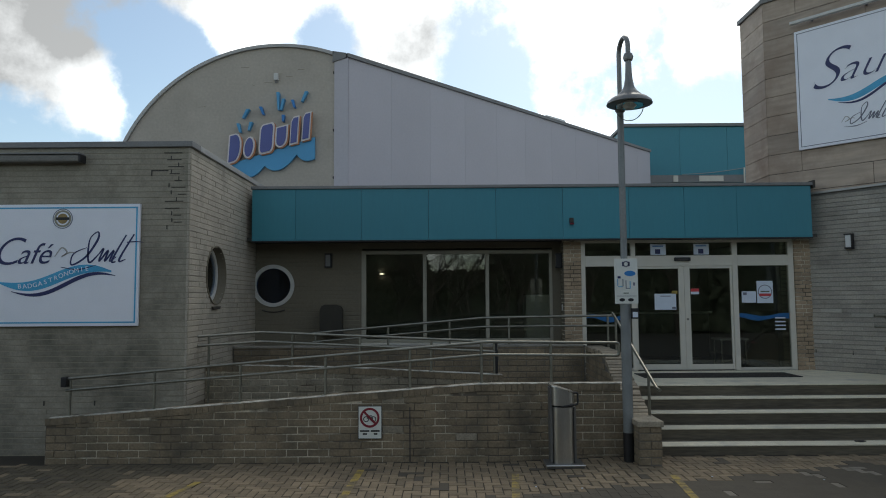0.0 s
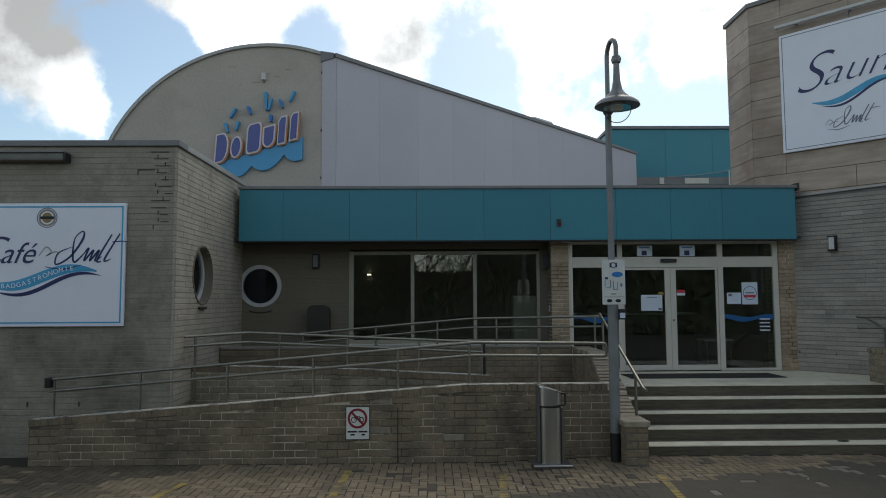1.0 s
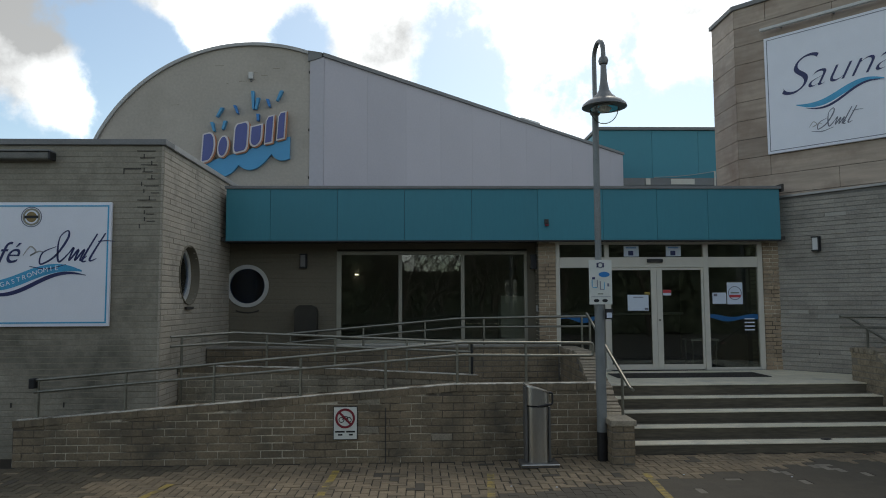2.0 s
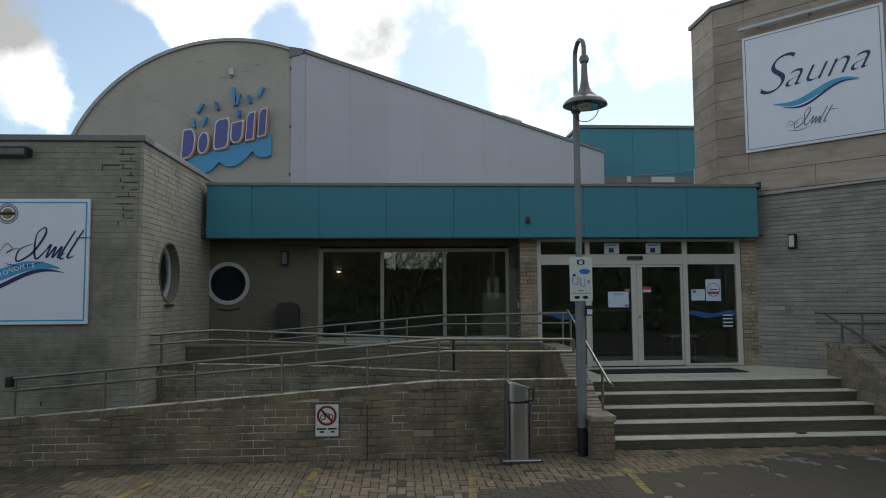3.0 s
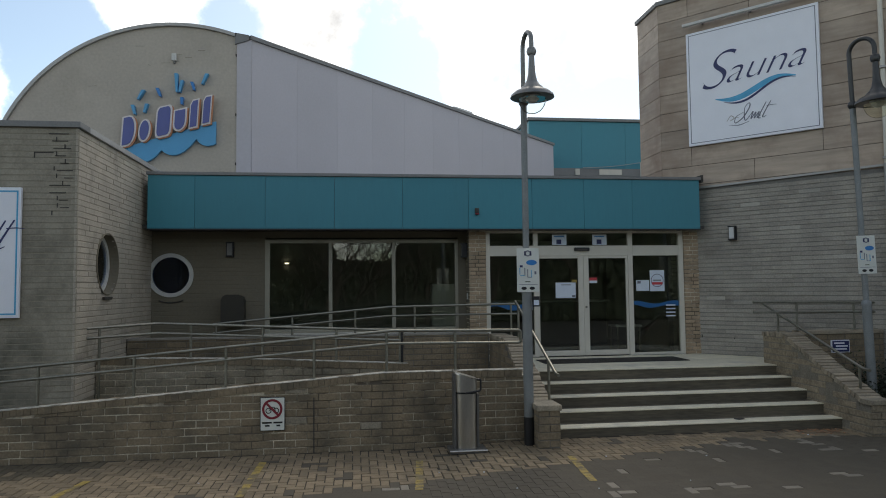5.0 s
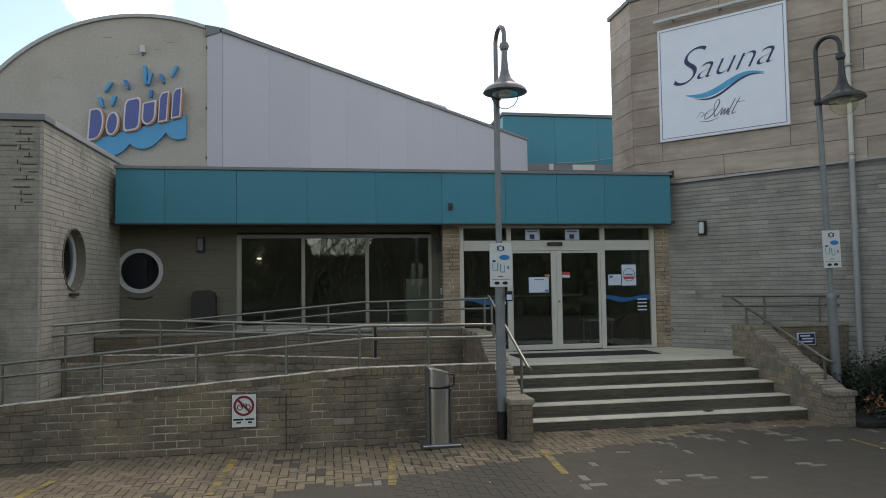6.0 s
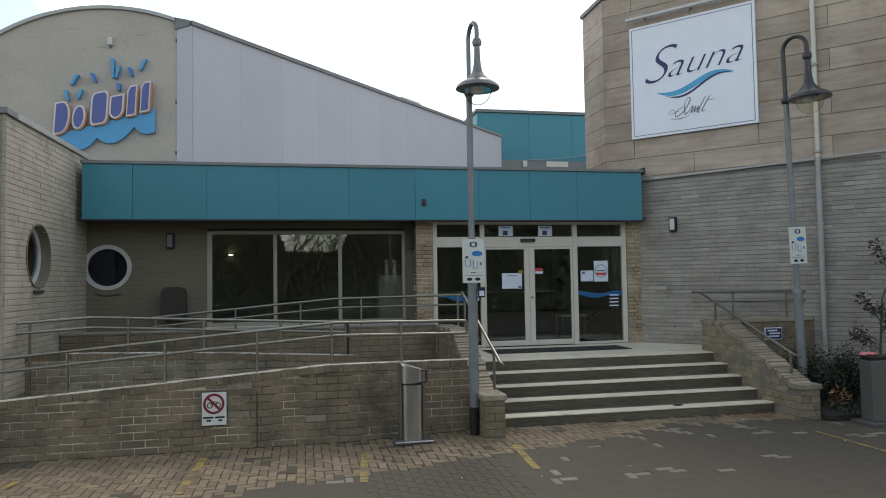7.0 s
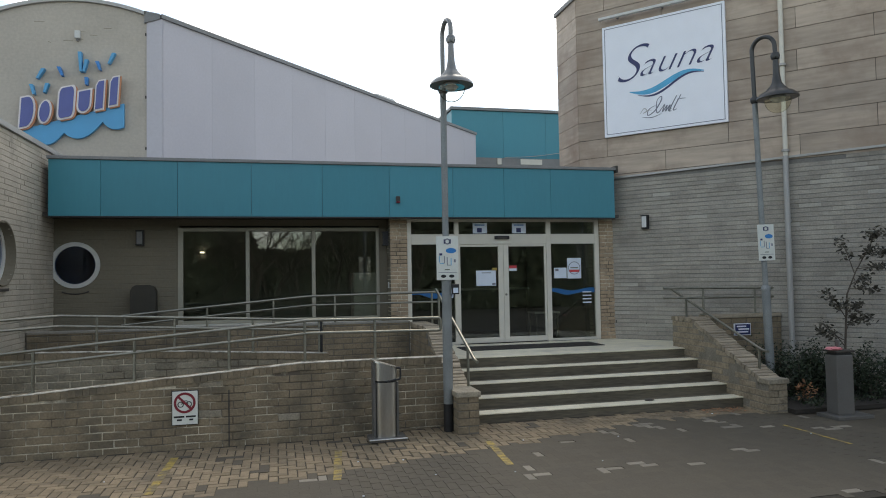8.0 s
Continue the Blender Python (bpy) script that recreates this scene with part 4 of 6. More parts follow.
n1 = notice("door_notice", "white landscape notice taped inside the door glass", 1.085, 1.50, 1.905, 2.215)
strip(n1, 1.2, 1.4, 2.16, 2.175, M_GREYINK)
strip(n1, 1.42, 1.49, 1.92, 1.96, M_GREYINK)
notice("door_sticker", "small yellow warning sticker on the door glass", 1.42, 1.53, 2.21, 2.27, M_YELLOW)
n3 = notice("door_sticker", "small red and white sticker on the door glass", 1.79, 1.95, 2.20, 2.31, M_PAPER)
strip(n3, 1.79, 1.95, 2.25, 2.31, M_REDPINK)
n4 = notice("poster", "white poster with a red and green round badge", 3.07, 3.38, 2.02, 2.45)
part("badge_ring", ring_xz(3.225, 2.24, 0.122, 0.135, DY - 0.010, DY - 0.0072), M_GREYINK, n4)
part("badge_band", box(3.115, 3.335, DY - 0.011, DY - 0.0072, 2.155, 2.205), M_REDPINK, n4)
part("badge_top", box(3.14, 3.31, DY - 0.011, DY - 0.0072, 2.235, 2.255), M_LEAF, n4)
n5 = notice("door_notice", "grey landscape notice on the sidelight glass", 2.775, 3.05, 2.03, 2.25)
strip(n5, 2.80, 2.87, 2.18, 2.23, M_GREYINK)
n6 = thing("opening_hours", "four pale text strips on the sidelight glass", "notice", (3.5, DY, 1.5))
for i in range(4):
    part("text_strip", box(3.40, 3.60, DY - 0.007, DY - 0.001, 1.505 + i * 0.072, 1.53 + i * 0.072), M_PAPER, n6)
for x in (1.03, 1.87):
    n = notice("transom_notice", "pale blue square notice in the transom glass", x, x + 0.30, 2.97, 3.18)
    strip(n, x + 0.09, x + 0.19, 2.99, 3.08, M_BLUE_DARK)
    strip(n, x + 0.04, x + 0.25, 3.13, 3.15, M_BLUE)
for x0, x1, s in ((DX[1], DX[2], 1), (DX[7], DX[8], 2)):
    w = thing("wave_decal", "blue wave decal on the glass", "decal", ((x0 + x1) / 2, DY, 1.7))
    n = 24
    up = [(x0 + 0.01 + (x1 - x0 - 0.02) * i / n, 1.80 + 0.028 * math.sin(2 * math.pi * (i / n * 1.15 + 0.1 * s))) for i in range(n + 1)]
    part("wave", prism(up + [(x, z - 0.085 - 0.02 * math.sin(9 * x)) for x, z in up[::-1]], DY - 0.006, DY - 0.001), M_DECAL, w)
n7 = notice("door_notice", "small white notice on a dark sign by the door", 0.50, 0.60, 1.68, 1.84)
strip(n7, 0.52, 0.58, 1.7, 1.76, M_BLUE_DARK)

# ---- teal fascia and entrance roof ----
FY = 3.41
fascia = thing("fascia", "teal metal-panel fascia with a dark coping above the porch and doors", "fascia", (-1.3, FY, 3.26), kind="structure")
FJ = [-6.64, -5.81, -4.55, -3.28, -2.0, -0.73, 0.525, 1.574, 2.57, 3.985]
for a, b in zip(FJ, FJ[1:]):
    part("panel", box(a + 0.0025, b - 0.0025, FY, FY + 0.03, 3.265, 4.245, bevel=0.002), M_TEAL, fascia)
part("backing", box(-6.63, 3.975, FY + 0.031, FY + 0.06, 3.27, 4.24), M_COPING, fascia)
part("end_panel", box(3.955, 3.985, FY + 0.061, 4.2, 3.265, 4.245), M_TEAL, fascia)
part("drip_edge", box(-6.64, 3.985, FY - 0.012, FY + 0.06, 3.238, 3.262), M_BLACK, fascia)
for a, b in zip([-6.66, -4.17, 0.4], [-4.172, 0.398, 4.01]):
    part("coping_strip", box(a, b, FY - 0.035, FY + 0.3, 4.248, 4.305, bevel=0.006), M_COPING, fascia)
part("coping_end", box(4.012, 4.06, FY - 0.04, FY + 0.3, 4.20, 4.345, bevel=0.006), M_DARK, fascia, "dark coping end cap")
structure("roof_entrance", box(-6.7, 3.98, FY + 0.32, 6.2, 4.15, 4.22), M_COPING, "flat roof over the entrance", "roof")
structure("roof_entrance_rear", prism([(-5.0, 4.14), (6.5, 4.14), (6.5, 4.21), (-5.0, 4.21)], 6.2, 18.0), M_COPING, "flat roof between the hall and the tower", "roof")
alarm = thing("alarm_beacon", "small dark red alarm beacon on the fascia", "alarm", (-0.57, FY, 3.6))
part("base", box(-0.61, -0.53, FY - 0.04, FY - 0.001, 3.57, 3.66, bevel=0.01), M_DARK, alarm)
part("lens", lathe([(0.035, 3.53), (0.04, 3.545), (0.04, 3.559)], (-0.57, FY - 0.045), 14), M_RED, alarm)

# ---- swimming hall: arched gable and receding clad wall ----
GY = 6.0
AC, AR = (-6.76, 4.10), 3.89
hall = thing("hall_gable", "beige rendered arched gable wall of the pool hall", "wall", (-7, GY, 4), kind="structure")
arc = [(AC[0] + AR * math.cos(a), AC[1] + AR * math.sin(a)) for a in (math.pi - (math.pi - 1.25) * k / 40 for k in range(41))]
part("wall", prism([(AC[0] - AR, 0.0)] + arc + [(-5.5, arc[-1][1] - 0.01), (-5.5, 0.0)], GY, GY + 0.3), M_GABLE, hall)
rim = bmesh.new()
prev = None
for k in range(41):
    a = math.pi - (math.pi - 1.25) * k / 40
    c, s = math.cos(a), math.sin(a)
    ring = [rim.verts.new((AC[0] + r * c, y, AC[1] + r * s)) for r, y in ((AR + 0.003, GY - 0.06), (AR + 0.075, GY - 0.06), (AR + 0.075, GY + 0.5), (AR + 0.003, GY + 0.5))]
    if prev:
        for i in range(4):
            rim.faces.new((prev[i], prev[(i + 1) % 4], ring[(i + 1) % 4], ring[i]))
    prev = ring
part("verge_trim", rim, M_COPING_LIGHT, hall, "pale metal verge along the arch")
vault = bmesh.new()
prev = None
for k in range(41):
    a = math.pi - (math.pi - 1.25) * k / 40
    ring = [vault.verts.new((AC[0] + (AR + 0.02) * math.cos(a), y, AC[1] + (AR + 0.02) * math.sin(a))) for y in (GY + 0.5, 26.0)]
    if prev:
        vault.faces.new((prev[0], prev[1], ring[1], ring[0]))
    prev = ring
part("vault_roof", vault, M_COPING, hall, "grey vaulted roof")
rng = random.Random(19)
for k in range(20):
    x, z = rng.uniform(-9.2, -5.65), rng.choice((rng.uniform(4.45, 5.1), rng.uniform(7.1, 7.6), rng.uniform(5.2, 7.0)))
    if (x - AC[0]) ** 2 + (z - AC[1]) ** 2 < (AR - 0.25) ** 2 and not (-8.0 < x < -5.9 and 4.7 < z < 7.0):
        w, tilt = rng.uniform(0.04, 0.22), rng.uniform(-0.02, 0.02)
        part("chipped_joint", prism([(x, z), (x + w, z + tilt), (x + w, z + tilt + 0.008), (x, z + 0.010)], GY - 0.004, GY + 0.002), M_BRICK_FRONT, hall)
vent = thing("gable_camera", "small white box camera high on the gable", "camera", (-6.84, GY, 7.2))
part("body", box(-6.89, -6.79, GY - 0.09, GY - 0.001, 7.20, 7.36, bevel=0.008), M_WHITE_PAINT, vent)
part("bracket", box(-6.86, -6.82, GY - 0.05, GY - 0.001, 7.15, 7.199), M_COPING, vent)

clad = thing("hall_side_wall", "pale grey metal-clad side wall of the pool hall", "wall", (-5.2, GY, 4), kind="structure")
GW = Matrix.Translation((-5.20, GY, 0)) @ Matrix.Rotation(radians(45), 4, 'Z')
LEN = 14.0


def eaves(u):
    """The height of the hall's roof edge, u metres back from the corner."""
    return 7.835 - 0.0120 * u


part("corner_strip", prism([(-5.5, 4.14), (-5.185, 4.14), (-5.185, 7.735), (-5.5, 7.63)], GY - 0.03, GY + 0.06), M_PANEL_GREY, clad, "pale corner panel")
part("corner_cap", prism([(-5.54, 7.62), (-5.235, 7.722), (-5.235, 7.835), (-5.54, 7.88)], GY - 0.06, GY + 0.3), M_COPING, clad, "grey flashing over the corner")
for z in (4.9, 6.0, 7.35):
    part("fixing", box(-5.53, -5.505, GY - 0.03, GY - 0.002, z, z + 0.06, bevel=0.004), M_DARK, clad)
u = 0.03
while u < LEN:
    w = min(1.305, LEN - u)
    part("panel", prism([(u + 0.0015, 4.14), (u + w - 0.0015, 4.14), (u + w - 0.0015, eaves(u + w) - 0.09), (u + 0.0015, eaves(u) - 0.09)], 0, 0.04), M_PANEL_GREY, clad, "", GW)
    u += 1.305
part("backing", prism([(0.03, 4.14), (LEN - 0.01, 4.14), (LEN - 0.01, eaves(LEN) - 0.092), (0.03, eaves(0) - 0.092)], 0.041, 0.3), M_COPING, clad, "", GW)
part("roof_edge", prism([(-0.03, eaves(0) - 0.089), (LEN + 0.03, eaves(LEN) - 0.089), (LEN + 0.03, eaves(LEN)), (-0.03, eaves(0))], -0.05, 0.4), M_COPING, clad, "grey metal roof edge", GW)
part("end_wall", box(LEN - 0.005, LEN + 0.02, 0.31, 3.0, 0.0, eaves(LEN) - 0.1), M_PANEL_GREY, clad, "", GW)
dome = thing("roof_light", "low pale roof light on the hall roof", "roof light", (0.9, 13.5, 7.7))
part("curb", box(8.5, 9.8, 0.6, 1.8, 7.5, 7.9, bevel=0.02), M_COPING_LIGHT, dome, "", GW)
part("cap", box(8.6, 9.7, 0.7, 1.7, 7.901, 8.16, bevel=0.1), M_WHITE_PAINT, dome, "", GW)
structure("roof_hall", box(0.3, LEN - 0.05, 0.31, 9.0, 7.50, 7.55), M_COPING, "flat roof behind the hall wall", "roof", m=GW)

annex = thing("rear_block", "teal-clad rear block above the entrance roof", "building", (5, 18, 4), kind="structure")
BY = 17.0
for a, b in ((4.03, 6.2), (6.2, 8.05), (8.05, 9.9), (9.9, 12.0)):
    part("panel", box(a + 0.004, b - 0.004, BY, BY + 0.05, 6.90, 8.80, bevel=0.003), M_TEAL, annex)
part("wall", box(4.04, 12.0, BY + 0.06, BY + 4, 0.0, 8.78), M_TEAL, annex)
part("coping", box(3.98, 12.1, BY - 0.08, BY + 4.1, 8.81, 8.93, bevel=0.01), M_COPING, annex)
part("lower_band", box(4.04, 12.0, BY - 0.03, BY + 0.055, 6.60, 6.895), M_COPING, annex, "grey band under the teal panels")
part("white_board", box(6.91, 7.85, BY - 0.05, BY - 0.031, 6.64, 6.86, bevel=0.006), M_FRAME, annex, "white board in the grey band")
part("white_box", box(5.9, 6.08, BY - 0.09, BY - 0.031, 6.62, 6.87, bevel=0.01), M_FRAME, annex, "small white box")

# logo on the gable, as plain shapes
logo = thing("wall_logo", "blue wave logo with navy and orange raised shapes on the gable", "logo", (-6.9, GY, 5.0))


def LX(px):
    return -6.77 + (px - 490) / 77.5


def LZ(py):
    return 7.25 - (py - 138) / 77.5


n = 30
top_edge = [(LX(408 + 147 * i / n), LZ(293 - 47 * i / n)) for i in range(n + 1)]
low_edge = []
for (ax, ay), (cx, cy), (bx, by) in (((402, 294), (438, 339), (466, 297)), ((466, 297), (492, 321), (523, 277)), ((523, 277), (534, 295), (555, 285))):
    low_edge += [(LX(ax * (1 - t) ** 2 + 2 * cx * t * (1 - t) + bx * t * t), LZ(ay * (1 - t) ** 2 + 2 * cy * t * (1 - t) + by * t * t)) for t in (i / 9 for i in range(9))]
low_edge.append((LX(555), LZ(285)))
part("wave", prism(top_edge + low_edge[::-1], GY - 0.10, GY - 0.012), M_LOGO_BLUE, logo, "light blue wave shape")


def silhouette(kind, w, h):
    """Plain solid outlines: a bowl, a disc, a rounded block, a cup and a post."""
    arc = lambda cx, cz, rx, rz, a0, a1, n=8: [(cx + rx * math.cos(a0 + (a1 - a0) * i / n), cz + rz * math.sin(a0 + (a1 - a0) * i / n)) for i in range(n + 1)]
    q = math.pi / 2
    if kind == "bowl":
        return [(-w, -h)] + arc(0, 0, w, h, -q, q) + [(-w, h)]
    if kind == "disc":
        return arc(0, 0, w, h, 0, 4 * q, 18)[:-1]
    if kind == "lobes":
        return arc(0.55 * w, -0.6 * h, 0.45 * w, 0.4 * h, -q, 0, 5) + arc(0.55 * w, 0.6 * h, 0.45 * w, 0.4 * h, 0, q, 5) + arc(-0.55 * w, 0.6 * h, 0.45 * w, 0.4 * h, q, 2 * q, 5) + arc(-0.55 * w, -0.6 * h, 0.45 * w, 0.4 * h, 2 * q, 3 * q, 5)
    if kind == "cup":
        return [(-w, h), (-w, -0.3 * h)] + arc(0, -0.3 * h, w, 0.7 * h, 2 * q, 4 * q)[1:-1] + [(w, -0.3 * h), (w, h)]
    return [(-0.7 * w, -h), (0.7 * w, -h), (0.7 * w, h), (-0.3 * w, h), (-0.7 * w, 0.7 * h)]


for kind, x, y, w, h in (("bowl", 415, 266, 22, 50), ("disc", 440, 265, 18, 36), ("lobes", 471, 249, 25, 52), ("cup", 497, 246, 20, 36), ("post", 520, 235, 19, 48), ("post", 541, 228, 19, 48)):
    hw, hh = w / 2 / 77.5 * 0.86, h / 2 / 77.5 * 0.95
    for grow, y0, y1, paint, nm in ((0.03, -0.150, -0.102, M_LOGO_ORANGE, "orange_edge"), (0.03, -0.168, -0.151, M_LOGO_CREAM, "cream_edge"), (-0.006, -0.185, -0.169, M_LOGO_NAVY, "navy_shape")):
        out = silhouette(kind, hw, hh)
        n = len(out)
        grown = []
        for i in range(n):
            (ax, az), (bx_, bz_), (cx_, cz_) = out[i - 1], out[i], out[(i + 1) % n]
            t = Vector((cx_ - ax, cz_ - az))
            nn = Vector((t.y, -t.x)).normalized() if t.length > 1e-6 else Vector((0, 0))
            grown.append((bx_ + nn.x * grow, bz_ + nn.y * grow))
        if kind == "post" or kind == "cup":
            grown = [(px * (1 + grow / hw), pz * (1 + grow / hh)) for px, pz in out]
        if kind in ("bowl", "lobes"):
            grown = [(px * (1 + grow / hw), pz * (1 + grow / hh)) for px, pz in out]
        off = 0.028 if nm == "orange_edge" else 0.0
        part(nm, prism([(LX(x) + off + px + 0.06 * pz, LZ(y) - 0.6 * off + pz + 0.26 * px) for px, pz in grown], GY + y0, GY + y1), paint, logo)
for x, y, l, lean in ((421, 229, 16, 0.05), (440, 226, 15, -0.05), (432, 203, 16, -0.10), (461, 198, 14, 0.06), (490, 181, 32, 0.02), (497, 187, 20, -0.05), (517, 186, 14, 0.05), (536, 173, 18, -0.09), (499, 212, 12, 0.0)):
    h, lean = l / 2 / 77.5, lean * 0.55
    part("splash_stroke", prism([(LX(x) - 0.022 + lean, LZ(y) - h), (LX(x) + 0.022 + lean, LZ(y) - h), (LX(x) + 0.035 - lean, LZ(y) + h), (LX(x) - 0.035 - lean, LZ(y) + h)], GY - 0.13, GY - 0.012), M_LOGO_BLUE if l > 14 else M_BLUE, logo, "blue splash stroke")

# ---- sauna tower ----
TU0, TU1, TZ0, TZ1 = -0.64, 9.0, 4.16, 8.17
tower_wall = structure("wall_tower", box(-0.6, TU1, 0.008, 0.3, -0.05, 4.155), M_MORTAR_TOWER, "grey brick wall of the sauna tower", "wall", m=SW)
tower = thing("tower_cladding", "weathered brown plank cladding on the sauna tower", "cladding", (4.05, 3.8, 4.1), kind="structure")
rng = random.Random(9)
ROW, PLANK = 0.3965, 2.45
k, z = 0, 4.60 - 2 * ROW
while z < TZ1 - 0.02:
    h = min(ROW, TZ1 - z)
    u = 1.23 - 2 * PLANK if k % 2 else -PLANK
    while u < TU1:
        a, b = max(u, TU0), min(u + PLANK, TU1)
        if b - a > 0.1:
            part("plank", box(a + 0.004, b - 0.004, -0.004, 0.02, max(TZ0, z + 0.006), z + h - 0.004, bevel=0.002), M_WOOD, tower, "", SW)
        u += PLANK
    k += 1
    z += ROW
part("backing", box(TU0 + 0.01, TU1, 0.021, 0.3, TZ0, TZ1), M_DARK, tower, "", SW)
corner = SW @ Vector((TU0, 0, 0))
TW = Matrix.Translation((corner.x, corner.y, 0)) @ Matrix.Rotation(radians(-90), 4, 'Z')
k, z = 0, 4.60 - 2 * ROW
while z < TZ1 - 0.02:
    h = min(ROW, TZ1 - z)
    part("plank", box(-1.08, -0.004, -0.004, 0.02, max(TZ0, z + 0.006), z + h - 0.004, bevel=0.002), M_WOOD, tower, "", TW)
    z += ROW
part("side_backing", box(-1.08, -0.01, 0.021, 0.3, TZ0, TZ1), M_DARK, tower, "", TW)
part("roof_edge", box(TU0 - 0.03, TU1, -0.05, 0.4, TZ1, TZ1 + 0.09, bevel=0.006), M_COPING, tower, "dark metal roof edge", SW)
part("side_roof_edge", box(-1.12, 0.0, -0.05, 0.4, TZ1, TZ1 + 0.09, bevel=0.006), M_COPING, tower, "dark metal roof edge", TW)
for u in (0.10, 0.74, 1.38, 2.02):
    part("weep_hole", box(u - 0.008, u + 0.008, -0.003, 0.006, 1.06, 1.13), M_DARK, tower_wall, "", SW)
band = thing("tower_flashing", "pale metal flashing between brick and plank cladding", "flashing", (5, 2.5, 4.1), kind="structure")
part("strip", prism([(-0.6, 4.095), (TU1, 4.30), (TU1, 4.34), (-0.6, 4.135)], -0.045, -0.006), M_COPING_LIGHT, band, "", SW)
structure("roof_tower", box(TU0 + 0.6, TU1, 0.31, 5.0, 7.95, 8.03), M_COPING, "flat roof of the sauna tower", "roof", m=SW)

sauna = thing("sauna_sign", "white framed sauna sign with script lettering and blue wave", "sign", (4.9, 2.8, 5.0))
UX0, UX1, UZ0, UZ1 = -0.02, 2.47, 5.0, 7.37
part("board", box(UX0, UX1, -0.075, -0.006, UZ0, UZ1, bevel=0.008), M_WHITE, sauna, "", SW)
for a, b, c, d in ((UX0 + 0.05, UX1 - 0.05, UZ1 - 0.062, UZ1 - 0.05), (UX0 + 0.05, UX1 - 0.05, UZ0 + 0.05, UZ0 + 0.062), (UX0 + 0.05, UX0 + 0.062, UZ0 + 0.063, UZ1 - 0.063), (UX1 - 0.062, UX1 - 0.05, UZ0 + 0.063, UZ1 - 0.063)):
    part("border_line", box(a, b, -0.079, -0.074, c, d), M_GREYINK, sauna, "", SW)
lettering("letter", "S", 1.12, SW @ Matrix.Translation((0.45, -0.078, 6.44)), M_BLUE_DARK, sauna, shear=0.5, width=0.70, bold=-0.026)
lettering("lettering", "auna", 0.70, SW @ Matrix.Translation((1.45, -0.078, 6.42)) @ Matrix.Rotation(radians(-3), 4, 'Y'), M_BLUE_DARK, sauna, shear=0.5, width=1.48, bold=-0.012)
SB = SW @ Matrix.Translation((0, -0.075, 0))
part("swoosh", wave_band(0.55, 2.05, 5.97, 0.10, 0.13, -0.003, 0.001, tilt=0.14), M_CYAN, sauna, "light blue wave stroke", SB)
part("swoosh", wave_band(0.72, 2.05, 5.91, 0.11, 0.05, -0.0045, 0.001, tilt=0.20), M_BLUE_DARK, sauna, "dark blue wave stroke", SB)
script_flourish(sauna, 1.03, 5.36, 0.34, SB, M_GREYINK)
part("word_bar", brush([(0.76, 5.40), (0.84, 5.50), (0.90, 5.44), (0.82, 5.40), (0.93, 5.45), (0.99, 5.44)], [0.006, 0.014, 0.016, 0.008, 0.014, 0.006], -0.004, 0.001), M_COPING_LIGHT, sauna, "grey script stroke", SB)
strip_light = thing("sign_light", "thin grey light bar mounted above the sauna sign", "lamp", (4.9, 2.8, 7.5))
part("bar", box(UX0 - 0.03, UX1 + 0.02, -0.20, -0.12, 7.50, 7.56, bevel=0.012), M_WHITE_PAINT, strip_light, "", SW)
for u in (0.3, 1.25, 2.2):
    part("bracket", box(u, u + 0.03, -0.12, -0.006, 7.515, 7.545), M_COPING, strip_light, "", SW)

pipe = thing("downpipe", "pale metal rainwater downpipe on the tower wall", "pipe", (6.3, 1.3, 0))
part("upper_pipe", tube([SW @ Vector((3.44, -0.06, 8.2)), SW @ Vector((3.44, -0.06, 4.22))], 0.042, 12), M_FRAME, pipe, "cream upper pipe", smooth=True)
part("lower_pipe", tube([SW @ Vector((3.44, -0.09, 4.219)), SW @ Vector((3.44, -0.09, 0.0))], 0.05, 12), M_COPING_LIGHT, pipe, "grey weathered lower pipe", smooth=True)
for z in (7.4, 5.9, 4.3, 3.0, 1.75, 0.8):
    part("clamp", tube([SW @ Vector((3.44, -0.075, z)), SW @ Vector((3.44, -0.075, z + 0.04))], 0.066, 12), M_COPING_LIGHT, pipe)

# ---- rails ----
def railing(label, y, top, low, posts, foot, group="ramp rails", loop=False, x_is_y=False):
    """Two parallel tubes on posts in an upright plane."""
    ob = thing("handrail", label, "railing", (top[0][0], y, 0), group)
    to = lambda p: (p[0], p[2] if len(p) > 2 else y, p[1])
    if loop:
        path = rounded([to(p) for p in top] + [to(p) for p in low[::-1]], 0.045)
        part("rail_loop", tube(path, 0.021, 10), M_STEEL, ob, smooth=True)
    else:
        part("top_rail", tube(rounded([to(p) for p in top], 0.1), 0.022, 10), M_STEEL, ob, smooth=True)
        part("lower_rail", tube(rounded([to(p) for p in low], 0.1), 0.019, 10), M_STEEL, ob, smooth=True)

    def at(path, x):
        for (a, za, *_), (b, zb, *_) in zip(path, path[1:]):
            if a <= x <= b:
                return za + (zb - za) * (x - a) / (b - a)
        return path[-1][1] if x > path[-1][0] else path[0][1]
    for x in posts:
        x, yp = x if isinstance(x, tuple) else (x, y)
        p = part("post", tube([(x, yp, foot(x)), (x, yp, at(top, x) - 0.01)], 0.02, 8), M_STEEL, ob, smooth=True)
        part("foot_plate", box(x - 0.05, x + 0.05, yp - 0.04, yp + 0.04, foot(x), foot(x) + 0.012), M_STEEL, p)
    return ob


